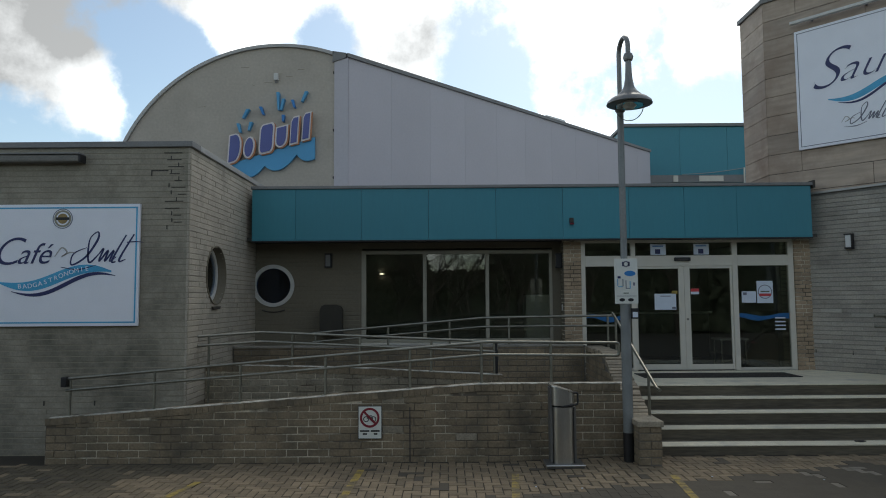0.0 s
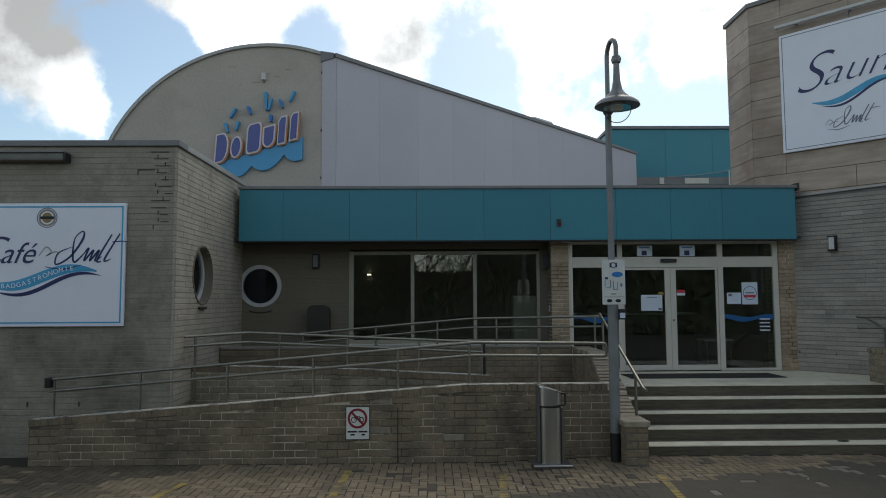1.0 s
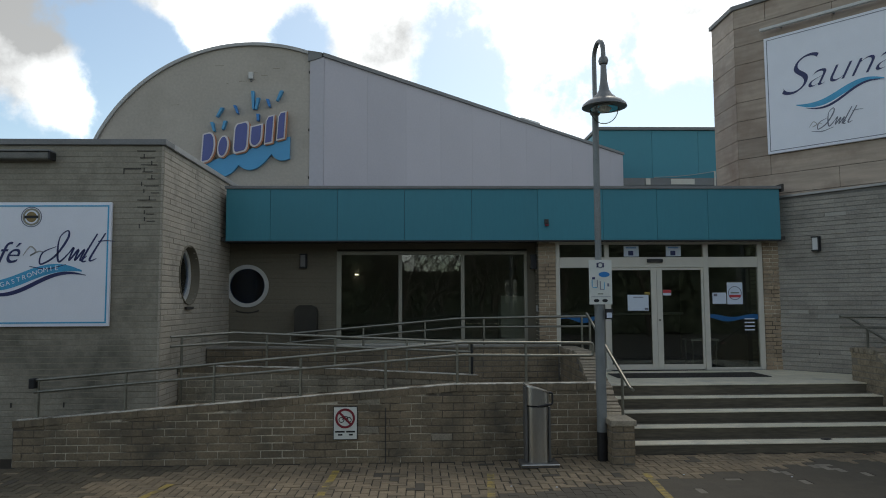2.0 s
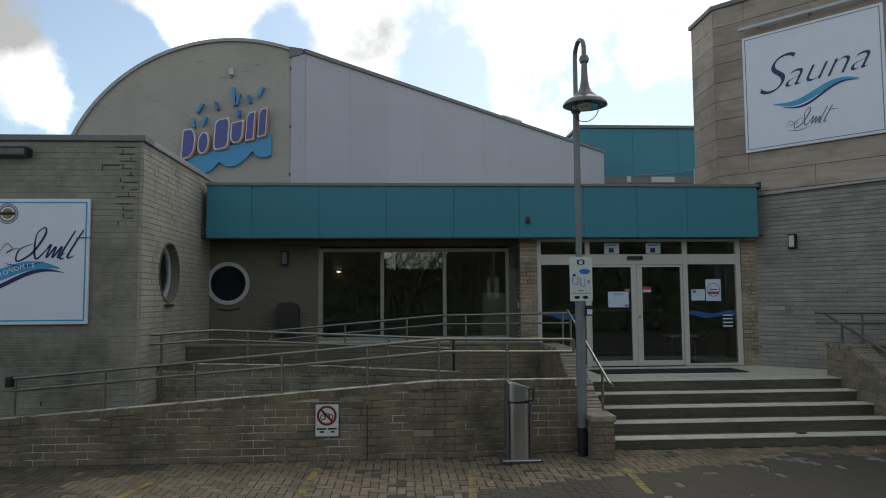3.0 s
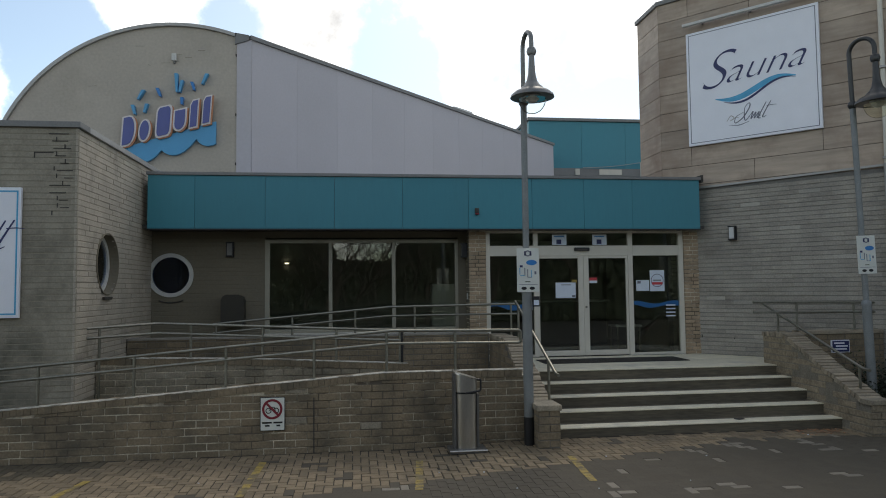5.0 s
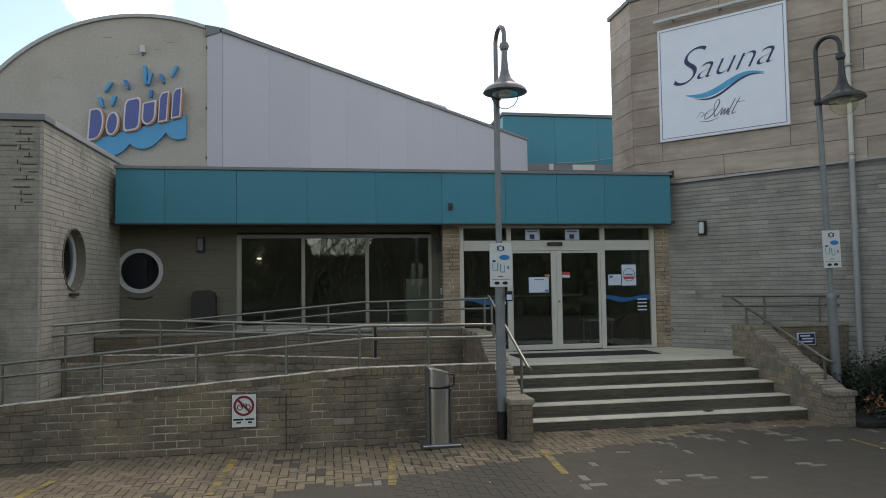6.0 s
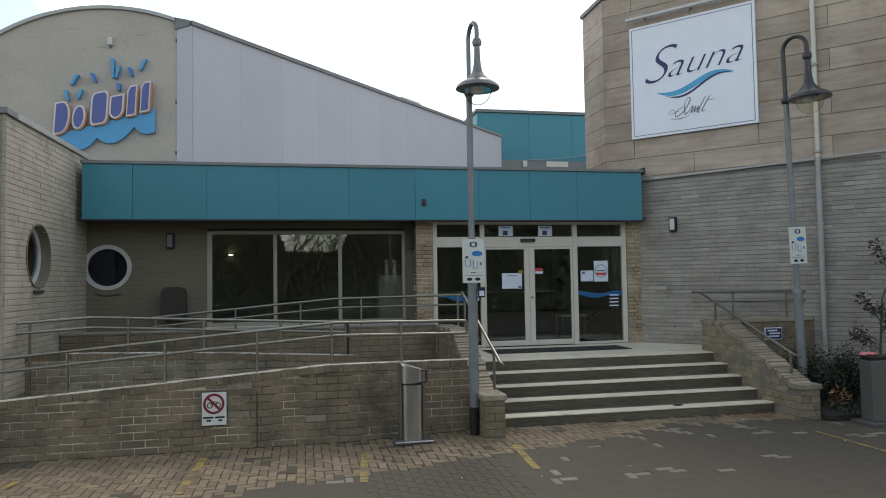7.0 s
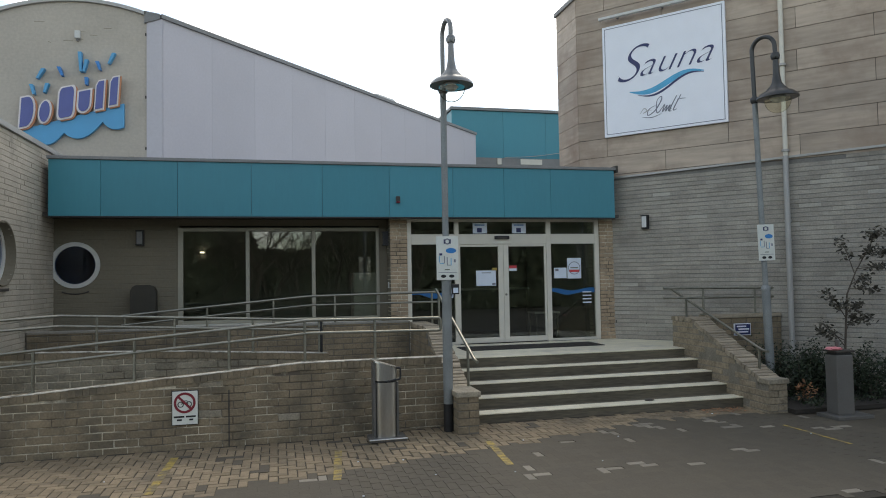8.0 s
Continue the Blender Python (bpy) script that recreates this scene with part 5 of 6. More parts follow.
f_front = lambda x: ramp_top(x) + 0.088
f_mid = lambda x: mid_top(x) + 0.088 if x > -6.5 else 0.50
rail_1 = railing("galvanised double handrail on the front ramp wall", 0.12, [(-8.28, 1.06), (-2.4, 1.535), (-0.545, 1.512)], [(-8.28, 0.90), (-2.4, 1.357), (-0.545, 1.335)], [-8.22, -7.04, -5.84, -4.65, -3.47, -2.47, -1.5], f_front, loop=True)
part("end_cap", box(-8.33, -8.25, 0.06, 0.18, 0.95, 1.09, bevel=0.015), M_BLACK, rail_1, "dark end cap")
rail_2 = railing("galvanised double handrail on the middle ramp wall", 1.40, [(-6.72, 1.60, 0.88), (-5.9, 1.635), (-2.16, 1.46)], [(-6.72, 1.46, 0.88), (-5.9, 1.487), (-2.16, 1.303)], [(-6.58, 0.97), -5.4, -4.33, -3.2, -2.2], f_mid, loop=True)
part("end_post", tube([(-2.17, 1.40, f_mid(-2.17)), (-2.17, 1.40, 1.45)], 0.026, 10), M_BLACK, rail_2, "black end post", smooth=True)
railing("galvanised double handrail on the upper ramp wall", 2.80, [(-5.35, 1.545), (-2.3, 1.80), (0.05, 1.828)], [(-5.35, 1.39), (-2.3, 1.643), (0.05, 1.648)], [-5.3, -4.0, -2.9, -1.84, -0.07], lambda x: 1.31 if x < -0.5 else 0.74)


def stair_rail(x, y0, z0, y1, z1, posts, label):
    ob = thing("stair_handrail", label, "railing", (x, y1, 0), "stair handrails")
    path = rounded([(x, y0, z0), (x, y1, z1), (x, y1 - 0.12, z1 - 0.005)], 0.05)
    part("rail", tube(path, 0.022, 10), M_STEEL, ob, smooth=True)
    for y, zf in posts:
        t = (y - y0) / (y1 - y0)
        part("post", tube([(x, y, zf), (x, y, z0 + (z1 - z0) * t - 0.01)], 0.02, 8), M_STEEL, ob, smooth=True)
    return ob


stair_rail(-0.22, 1.80, 1.893, -0.52, 0.955, [(-0.15, 0.55), (1.6, 1.28)], "galvanised sloping handrail on the stair cheek wall")
stair_rail(4.5, 2.25, 1.80, -0.29, 0.872, [(-0.2, 0.48), (1.75, 1.29)], "galvanised sloping handrail on the stair cheek wall")
railing("galvanised double handrail on the planter wall", 1.48, [(3.88, 1.828), (6.25, 1.793)], [(3.88, 1.652), (6.25, 1.63)], [4.68, 5.76, 6.2], lambda x: 1.33, group="landing rails")

# ---- street lamps ----
def street_lamp(x, y, h_thick, h_top, label, way, k=1.0, metal=None, globe=None, drop=0.33):
    """way: where the neck points, in degrees from +x; k: the size of the head."""
    metal = metal or M_LAMP_HOOD
    ob = thing("street_lamp", label, "lamp", (x, y, 0), "gooseneck street lamps")
    cw, sw = math.cos(radians(way)), math.sin(radians(way))
    arm = 0.36 * k
    hx, hy = x + arm * cw, y + arm * sw
    b = h_top - drop * k
    joint = h_top - 0.95 * k
    part("black_base", tube([(x, y, -0.03), (x, y, 0.36)], 0.071, 16), M_BLACK, ob, "black painted foot", smooth=True)
    part("lower_pole", tube([(x, y, 0.361), (x, y, h_thick)], 0.068, 16), M_POLE, ob, smooth=True)
    part("collar", lathe([(0.075, h_thick - 0.02), (0.075, h_thick + 0.02), (0.048, h_thick + 0.06)], (x, y), 16), M_POLE, ob, smooth=True)
    part("upper_pole", tube([(x, y, h_thick + 0.05), (x, y, joint - 0.02)], 0.044, 14), M_POLE, ob, smooth=True)
    part("pole_joint", lathe([(0.045, joint - 0.06), (0.066, joint - 0.035), (0.072, joint), (0.066, joint + 0.035), (0.04, joint + 0.06)], (x, y), 16), metal, ob, smooth=True)
    r = arm / 2
    up = h_top - 0.03 - r
    neck = [(x, y, joint + 0.05), (x, y, up)]
    neck += [(x + cw * (r + r * math.cos(a)), y + sw * (r + r * math.cos(a)), up + r * math.sin(a)) for a in (math.pi - math.pi * i / 16 for i in range(1, 17))]
    neck += [(hx, hy, b + 0.02)]
    part("gooseneck", tube(neck, 0.032 * k, 12), metal, ob, "curved metal neck", smooth=True)
    ball = [(0.02, 0.07), (0.055, 0.045), (0.068, 0), (0.055, -0.045), (0.03, -0.06)]
    part("knuckle", lathe([(r_ * k, b + z_ * k) for r_, z_ in ball], (hx, hy), 16), metal, ob, smooth=True)
    hood = [(0.038, -0.05), (0.042, -0.18), (0.05, -0.30), (0.07, -0.40), (0.105, -0.46), (0.15, -0.50), (0.16, -0.52), (0.235, -0.555), (0.285, -0.60), (0.297, -0.635), (0.285, -0.64), (0.15, -0.61), (0.02, -0.60)]
    shade = part("shade", lathe([(r_ * k, b + z_ * k) for r_, z_ in hood], (hx, hy), 36), metal, ob, "bell-shaped metal shade", smooth=True)
    part("globe", lathe([(0.185 * k * math.cos(a), b - 0.655 * k - 0.20 * k * math.sin(a)) for a in (1.5 * i / 8 for i in range(9))], (hx, hy), 28), globe or M_GLOBE, shade, "clear globe", smooth=True)
    part("burner", lathe([(0.11 * k, b - 0.61 * k), (0.11 * k, b - 0.64 * k), (0.06 * k, b - 0.69 * k), (0.03 * k, b - 0.70 * k)], (hx, hy), 18), M_LAMP_WHITE, shade)
    return ob


def pole_sign(x, y, z0, z1):
    ob = thing("pole_sign", "white notice board with blue pictograms strapped to the lamp pole", "sign", (x, y, z0), "pole notices")
    yf = y - 0.075
    w = 0.155
    part("board", box(x - w, x + w, yf - 0.012, yf, z0, z1, bevel=0.003), M_BOARD, ob)
    h = z1 - z0
    part("bubble", disc_xz(x + 0.05, z0 + 0.67 * h, 0.075, yf - 0.016, yf - 0.0125, 20, 0.036), M_BLUE, ob, "blue speech bubble")
    part("pictogram_ring", ring_xz(x, z0 + 0.88 * h, 0.026, 0.042, yf - 0.016, yf - 0.0125, 20), M_GREYINK, ob)
    for a, b, c, d, paint in ((-0.05, -0.03, 0.83, 0.93, M_BLUE_DARK), (0.03, 0.05, 0.83, 0.93, M_BLUE_DARK), (-0.115, -0.075, 0.56, 0.61, M_BLUE_DARK), (-0.12, -0.11, 0.40, 0.55, M_CYAN), (-0.05, -0.04, 0.38, 0.55, M_GREYINK), (-0.11, -0.05, 0.37, 0.385, M_CYAN), (-0.01, 0.0, 0.33, 0.52, M_GREYINK), (0.045, 0.055, 0.33, 0.5, M_CYAN), (0.0, 0.045, 0.33, 0.345, M_GREYINK), (0.09, 0.115, 0.40, 0.47, M_GREYINK), (-0.13, 0.13, 0.165, 0.175, M_GREYINK), (-0.04, 0.03, 0.225, 0.245, M_LEAF)):
        part("pictogram_bar", box(x + a, x + b, yf - 0.016, yf - 0.0125, z0 + c * h, z0 + d * h), paint, ob)
    for a in (-0.06, 0.055):
        part("pictogram_dot", disc_xz(x + a, z0 + 0.085 * h, 0.038, yf - 0.016, yf - 0.0125, 16, 0.022), M_BLACK, ob)
    for zz in (z0 + 0.1, z1 - 0.1):
        part("clamp", box(x - 0.055, x + 0.055, yf + 0.001, y + 0.055, zz, zz + 0.025), M_STEEL, ob)
    return ob


street_lamp(-0.555, -0.32, 2.06, 5.67, "grey gooseneck street lamp with bell shade by the steps", -85, metal=M_LAMP_PALE, drop=0.355)
pole_sign(-0.555, -0.32, 2.06, 2.66)
leaning = street_lamp(5.15, 0.35, 1.81, 6.03, "slightly leaning grey gooseneck street lamp in the planting bed", -68, 1.1, globe=M_BOWL, drop=0.365)
leaning.rotation_euler.y = radians(-1.55)
board = pole_sign(5.085, 0.35, 2.28, 2.88)
board.rotation_euler.y = radians(-1.55)
stick = thing("pole_sticker", "small black and white sticker box on the lamp pole", "notice", (-0.48, -0.4, 1.7))
part("box", box(-0.50, -0.40, -0.42, -0.385, 1.86, 2.0, bevel=0.004), M_BLACK, stick)
part("sheet", box(-0.485, -0.415, -0.424, -0.4205, 1.88, 1.95), M_PAPER, stick)

# ---- small things on the forecourt ----
bin_1 = thing("litter_bin", "brushed stainless litter bin with slanted top and base plate", "bin", (-1.44, -0.42, 0))
bx, by = -1.44, -0.42
part("base_plate", box(bx - 0.24, bx + 0.25, by - 0.17, by + 0.17, 0.0, 0.045, bevel=0.008), M_BIN_GREY, bin_1)
part("base_lip", tube([(bx - 0.245, by - 0.172, 0.033), (bx + 0.255, by - 0.172, 0.033)], 0.013, 10), M_STAINLESS, bin_1, "bright rounded lip", smooth=True)


def half_round(x, y, w, d, z0, ztop0, ztop1, n=14):
    """An upright body, flat behind and rounded in front, with a slanting head."""
    bm = bmesh.new()
    pts = [(x - w, y + d)] + [(x - w * math.cos(math.pi * k / n), y - d * math.sin(math.pi * k / n) ** 0.6) for k in range(n + 1)] + [(x + w, y + d)]
    a = [bm.verts.new((px, py, z0)) for px, py in pts]
    b = [bm.verts.new((px, py, ztop0 + (ztop1 - ztop0) * (px - x + w) / (2 * w))) for px, py in pts]
    bm.faces.new(a[::-1])
    bm.faces.new(b)
    for i in range(len(pts)):
        j = (i + 1) % len(pts)
        bm.faces.new((a[i], a[j], b[j], b[i]))
    return bm


part("body", half_round(bx, by, 0.135, 0.12, 0.045, 0.72, 0.72), M_STAINLESS, bin_1, smooth=True)
part("side_fin", box(bx - 0.172, bx - 0.138, by - 0.05, by + 0.13, 0.045, 0.96, bevel=0.006), M_BIN_GREY, bin_1)
part("side_fin", box(bx + 0.138, bx + 0.168, by - 0.05, by + 0.13, 0.045, 0.72, bevel=0.006), M_BIN_GREY, bin_1)
part("hood", half_round(bx, by, 0.15, 0.13, 0.745, 0.975, 0.885), M_STAINLESS, bin_1, "slanted stainless hood", smooth=True)
part("opening_band", half_round(bx, by + 0.01, 0.137, 0.112, 0.72, 0.745, 0.745), M_BLACK, bin_1)
part("lid", half_round(bx, by, 0.16, 0.14, 0.978, 0.996, 0.996), M_STAINLESS, bin_1, "bright slanted lid", m=Matrix.Translation((bx, by, 0.978)) @ Matrix.Rotation(0.29, 4, 'Y') @ Matrix.Translation((-bx, -by, -1.025)))
bin_1.location.z, bin_1.scale.z = lie(bx) + 0.002, 1.06
part("handle", tube(rounded([(bx + 0.13, by - 0.10, 0.90), (bx + 0.185, by - 0.10, 0.90), (bx + 0.185, by - 0.10, 0.76), (bx - 0.02, by - 0.135, 0.735)], 0.03), 0.013, 8), M_BLACK, bin_1, "black bent handle", smooth=True)

part("movement_joint", box(-3.475, -3.458, -0.004, 0.004, -0.1, 0.66), M_DARK, wall_front, "dark cracked movement joint")
no_bike = thing("no_cycling_sign", "white no-cycling sign with a red prohibition ring", "sign", (-4.015, 0, 0.24))
part("board", box(-4.177, -3.847, -0.022, -0.009, 0.235, 0.685, bevel=0.006), M_BLACK, no_bike, "black sign edge")
part("face", box(-4.168, -3.856, -0.028, -0.0225, 0.245, 0.675, bevel=0.002), M_BOARD, no_bike)
part("ring", ring_xz(-4.015, 0.525, 0.104, 0.134, -0.033, -0.0285), M_RED, no_bike, "dark red ring")
for dx in (-0.05, 0.05):
    part("wheel_mark", ring_xz(-4.015 + dx, 0.505, 0.028, 0.039, -0.031, -0.0285, 20), M_BLACK, no_bike)
part("frame_mark", prism([(-4.06, 0.505), (-4.03, 0.555), (-3.985, 0.555), (-3.97, 0.505), (-3.98, 0.505), (-3.99, 0.545), (-4.025, 0.545), (-4.05, 0.505)], -0.0312, -0.0287), M_BLACK, no_bike)
part("slash", prism([(-4.105, 0.597), (-4.085, 0.617), (-3.925, 0.453), (-3.945, 0.433)], -0.0345, -0.0315), M_RED, no_bike)
for z in (0.335, 0.295):
    for a, b in ((-4.15, -4.02), (-4.00, -3.88)):
        part("text_bar", box(a + (0.04 if z < 0.3 else 0), b - (0.03 if z < 0.3 else 0), -0.031, -0.0285, z, z + 0.022), M_BLACK, no_bike)
blue = thing("blue_sign", "small blue sign with white lines on the planter wall", "sign", (5.36, 1.35, 0.95))
part("board", box(5.19, 5.53, 1.32, 1.348, 0.95, 1.165, bevel=0.004), M_WHITE, blue)
part("face", box(5.205, 5.515, 1.314, 1.3195, 0.965, 1.15), M_BLUE_DARK, blue)
for i, (a, b) in enumerate(((0.03, 0.22), (0.06, 0.28), (0.03, 0.26))):
    part("text_bar", box(5.205 + a, 5.205 + b, 1.309, 1.3138, 1.10 - i * 0.05, 1.125 - i * 0.05), M_WHITE, blue)

bin_2 = thing("litter_bin", "grey square litter bin with a pink bag on top", "bin", (5.14, -1.05, 0))
part("base_plate", box(4.93, 5.55, -1.28, -0.86, -0.05, 0.0, bevel=0.006), M_BIN_GREY, bin_2)
part("body", box(5.05, 5.34, -1.15, -0.93, 0.0, 0.86, bevel=0.015), M_BIN_GREY, bin_2)
part("lid", box(5.03, 5.365, -1.17, -0.91, 0.90, 0.93, bevel=0.012), M_DARK, bin_2)
part("neck", box(5.07, 5.32, -1.135, -0.95, 0.86, 0.90), M_BLACK, bin_2)
part("ash_flap", box(5.15, 5.19, -1.08, -1.02, 0.93, 1.08, bevel=0.01), M_BIN_GREY, bin_2)
bag = thing("plastic_bag", "crumpled pink plastic bag on the bin lid", "bag", (4.98, -1.05, 0.93))
bb = bmesh.new()
bmesh.ops.create_icosphere(bb, subdivisions=3, radius=1.0)
for v in bb.verts:
    k = 1 + 0.35 * noise.noise(v.co * 2.2)
    v.co = Vector((5.10 + v.co.x * 0.12 * k, -1.06 + v.co.y * 0.10 * k, 0.952 + v.co.z * 0.027 * k))
part("bag", bb, M_PINK, bag, smooth=True)

crumple = thing("litter", "small dark crumpled litter on the lowest tread", "litter", (2.78, 0.16, 0.12))
cr = bmesh.new()
bmesh.ops.create_icosphere(cr, subdivisions=2, radius=1.0)
for v in cr.verts:
    k = 1 + 0.5 * noise.noise(v.co * 2.7)
    v.co = Vector((2.78 + v.co.x * 0.075 * k, 0.16 + v.co.y * 0.04 * k, 0.133 + v.co.z * 0.014 * k))
part("scrap", cr, M_DARK, crumple)
specks = bmesh.new()
rng = random.Random(23)
for k in range(13):
    x, y, r = rng.uniform(-5.5, 4.2), rng.uniform(-2.8, -0.3), rng.uniform(0.004, 0.010)
    add_box(specks, x - r, x + r * 1.4, y - r, y + r * 0.6, lie(x) + 0.004, lie(x) + 0.004 + r * 0.8)
tagged(part("litter_specks", specks, M_PAPER), "small pale specks of litter strewn on the paving", "litter", "", "stuff")
wire = thing("roof_cable", "thin pale cable rising to a short white post on the roof", "cable", (6.3, 16.85, 6.9))
part("cable", tube([(6.2 + 0.2 * i, 16.85, 6.90 + 0.0195 * i - 0.05 * math.sin(math.pi * i / 12)) for i in range(13)], 0.014, 6), M_COPING_LIGHT, wire)
part("post", tube([(8.62, 16.85, 4.2), (8.62, 16.85, 7.15)], 0.03, 8), M_FRAME, wire, "short white post")

# ---- planting bed ----
structure("planting_bed", prism([(4.66, -0.034), (9.0, -0.034), (9.0, 0.03), (4.66, 0.03)], -0.75, 1.35), M_SOIL, "dark soil planting bed against the tower wall", "bed")


def leaf_clump(bm, centre, spread, count, size, rng):
    for _ in range(count):
        p = Vector(centre) + Vector((rng.gauss(0, spread[0]), rng.gauss(0, spread[1]), rng.gauss(0, spread[2])))
        a, b = rng.uniform(0, 6.28), rng.uniform(-0.9, 0.9)
        u = Vector((math.cos(a) * math.cos(b), math.sin(a) * math.cos(b), math.sin(b)))
        v = u.cross(Vector((rng.uniform(-1, 1), rng.uniform(-1, 1), rng.uniform(-1, 1)))).normalized()
        s = size * rng.uniform(0.6, 1.3)
        q = [p - u * s, p + v * s * 0.45 + u * s * 0.1, p + u * s, p - v * s * 0.45 + u * s * 0.1]
        if min(w.z for w in q) > 0.02:
            bm.faces.new([bm.verts.new(w) for w in q])


rng = random.Random(31)
for bxx, byy, hh, ww in ((4.95, 0.25, 0.5, 0.22), (5.5, 0.1, 0.55, 0.3), (6.0, -0.05, 0.6, 0.32), (6.5, -0.3, 0.6, 0.32), (7.0, -0.4, 0.65, 0.35), (6.2, 0.6, 0.6, 0.3), (5.35, 0.55, 0.75, 0.3), (5.75, 0.35, 0.8, 0.3), (6.6, 0.2, 0.7, 0.34)):
    sh = thing("shrub", "low dark green leafy shrub in the planting bed", "shrub", (bxx, byy, 0.03), "bed shrubs")
    st = bmesh.new()
    lv = bmesh.new()
    for i in range(9):
        a = rng.uniform(0, 6.28)
        tip = (bxx + ww * math.cos(a) * rng.uniform(0.3, 1), byy + ww * math.sin(a) * rng.uniform(0.3, 0.8), hh * rng.uniform(0.6, 1.1))
        add_tube(st, [(bxx + 0.03 * math.cos(a), byy + 0.03 * math.sin(a), 0.0), ((bxx + tip[0]) / 2, (byy + tip[1]) / 2, tip[2] * 0.6), tip], [0.012, 0.008, 0.004], 5)
        for f in (0.4, 0.7, 1.0):
            leaf_clump(lv, (bxx + (tip[0] - bxx) * f, byy + (tip[1] - byy) * f, tip[2] * f), (0.07, 0.07, 0.09), 60, 0.026, rng)
    part("stems", st, M_BARK, sh)
    part("leaves", lv, M_LEAF_BED, sh)

rose = thing("young_tree", "thin young shrub with sparse dull purple leaves", "tree", (6.25, -0.1, 0.03))
trunk = bmesh.new()
leaves = bmesh.new()
rx, ry = 6.05, -0.15
add_tube(trunk, [(rx + 0.1, ry, 0.0), (rx + 0.12, ry, 0.9), (rx + 0.19, ry, 1.7), (rx + 0.38, ry, 2.07), (rx + 0.84, ry, 2.72)], [0.022, 0.018, 0.014, 0.01, 0.005], 7)
limbs = bmesh.new()
for x0, z0, x1, z1 in ((6.17, 0.85, 5.70, 1.22), (6.17, 0.95, 5.86, 1.12), (6.19, 1.1, 6.40, 1.35), (6.20, 1.2, 6.76, 1.30), (6.21, 1.3, 6.02, 1.75), (6.22, 1.4, 6.42, 1.55), (6.23, 1.6, 6.05, 1.5),
                       (6.27, 1.8, 6.99, 1.78), (6.30, 1.85, 6.60, 1.98), (6.40, 2.05, 6.33, 2.58), (6.45, 2.12, 6.95, 2.15), (6.55, 2.25, 6.52, 2.45), (6.60, 2.35, 6.98, 2.40), (6.75, 2.55, 6.66, 2.70)):
    tip = (x1, ry + rng.uniform(-0.2, 0.2), z1)
    add_tube(limbs, [(x0, ry, z0), ((x0 + tip[0]) / 2, (ry + tip[1]) / 2, z0 + (z1 - z0) * 0.6), tip], [0.009, 0.007, 0.003], 5)
    for f in (0.55, 0.8, 1.0):
        leaf_clump(leaves, (x0 + (x1 - x0) * f, ry + (tip[1] - ry) * f, z0 + (z1 - z0) * f), (0.055, 0.06, 0.045), 22, 0.042, rng)
leaf_clump(leaves, (rx + 0.84, ry, 2.72), (0.1, 0.1, 0.05), 50, 0.042, rng)
part("trunk", trunk, M_BARK, rose)
part("limbs", limbs, M_BARK, rose)
part("crown", leaves, M_LEAF_RED, rose)
cover = bmesh.new()
for k in range(220):
    leaf_clump(cover, (rng.uniform(4.75, 7.6), rng.uniform(-0.72, 0.9), 0.06 + 0.05 * rng.random()), (0.07, 0.07, 0.03), 9, 0.03, rng)
tagged(part("ground_cover", cover, M_LEAF_BED), "dark low leaves covering the soil of the bed", "ground cover", "", "stuff")
dead = thing("withered_plant", "withered orange-brown plant low in the bed", "plant", (5.2, -0.35, 0.03))
dry = bmesh.new()
leaf_clump(dry, (5.2, -0.35, 0.22), (0.09, 0.07, 0.06), 60, 0.04, rng)
part("dry_leaves", dry, M_LEAF_DRY, dead)
twig = bmesh.new()
for dx in (-0.06, 0.0, 0.07):
    add_tube(twig, [(5.2, -0.35, 0.0), (5.2 + dx, -0.35, 0.14), (5.2 + 1.6 * dx, -0.35, 0.26)], [0.008, 0.006, 0.003], 5)
part("stems", twig, M_BARK, dead)
litter = bmesh.new()
for _ in range(150):
    p = Vector((rng.gauss(3.8, 0.28), -0.08 - abs(rng.gauss(0, 0.16)), lie(3.8) + 0.006 + rng.uniform(0, 0.012)))
    a, s = rng.uniform(0, 6.28), rng.uniform(0.012, 0.035)
    u, v = Vector((math.cos(a), math.sin(a), rng.uniform(-0.2, 0.2))) * s, Vector((-math.sin(a), math.cos(a), rng.uniform(-0.2, 0.2))) * s * 0.6
    litter.faces.new([litter.verts.new(q) for q in (p - u, p - v, p + u, p + v)])
tagged(part("fallen_leaves", litter, M_LEAF_DRY), "dry brown fallen leaves at the foot of the steps", "leaves", "", "stuff")

# ---- rooms behind the glass ----
structure("floor", box(-5.2, 4.1, 3.92, 9.0, 0.60, 0.70), M_ROOM_FLOOR, "dark lobby floor", "floor")
structure("lobby_back_wall", box(-5.2, 4.1, 9.0, 9.2, 0.6, 3.6), M_ROOM, "dark lobby back wall", "wall")
structure("lobby_west_wall", box(-5.3, -5.2, 4.5, 9.2, 0.6, 3.6), M_ROOM, "dark lobby side wall", "wall")
structure("lobby_east_wall", box(4.1, 4.2, 4.2, 9.2, 0.6, 3.6), M_ROOM, "dark lobby side wall", "wall")
structure("lobby_ceiling", box(-5.3, 4.2, 4.46, 9.2, 3.41, 3.5), M_ROOM, "dark lobby ceiling", "ceiling")
structure("lobby_front_strip", box(-0.7, 4.1, 3.95, 4.455, 3.335, 3.5), M_ROOM, "dark lobby ceiling strip", "ceiling")
cab = thing("cabinet", "pale grey cabinet inside behind the window", "cabinet", (-1.2, 5.4, 0.7))
part("body", box(-1.24, -0.70, 5.3, 5.8, 0.70, 2.22, bevel=0.01), M_CABINET, cab)
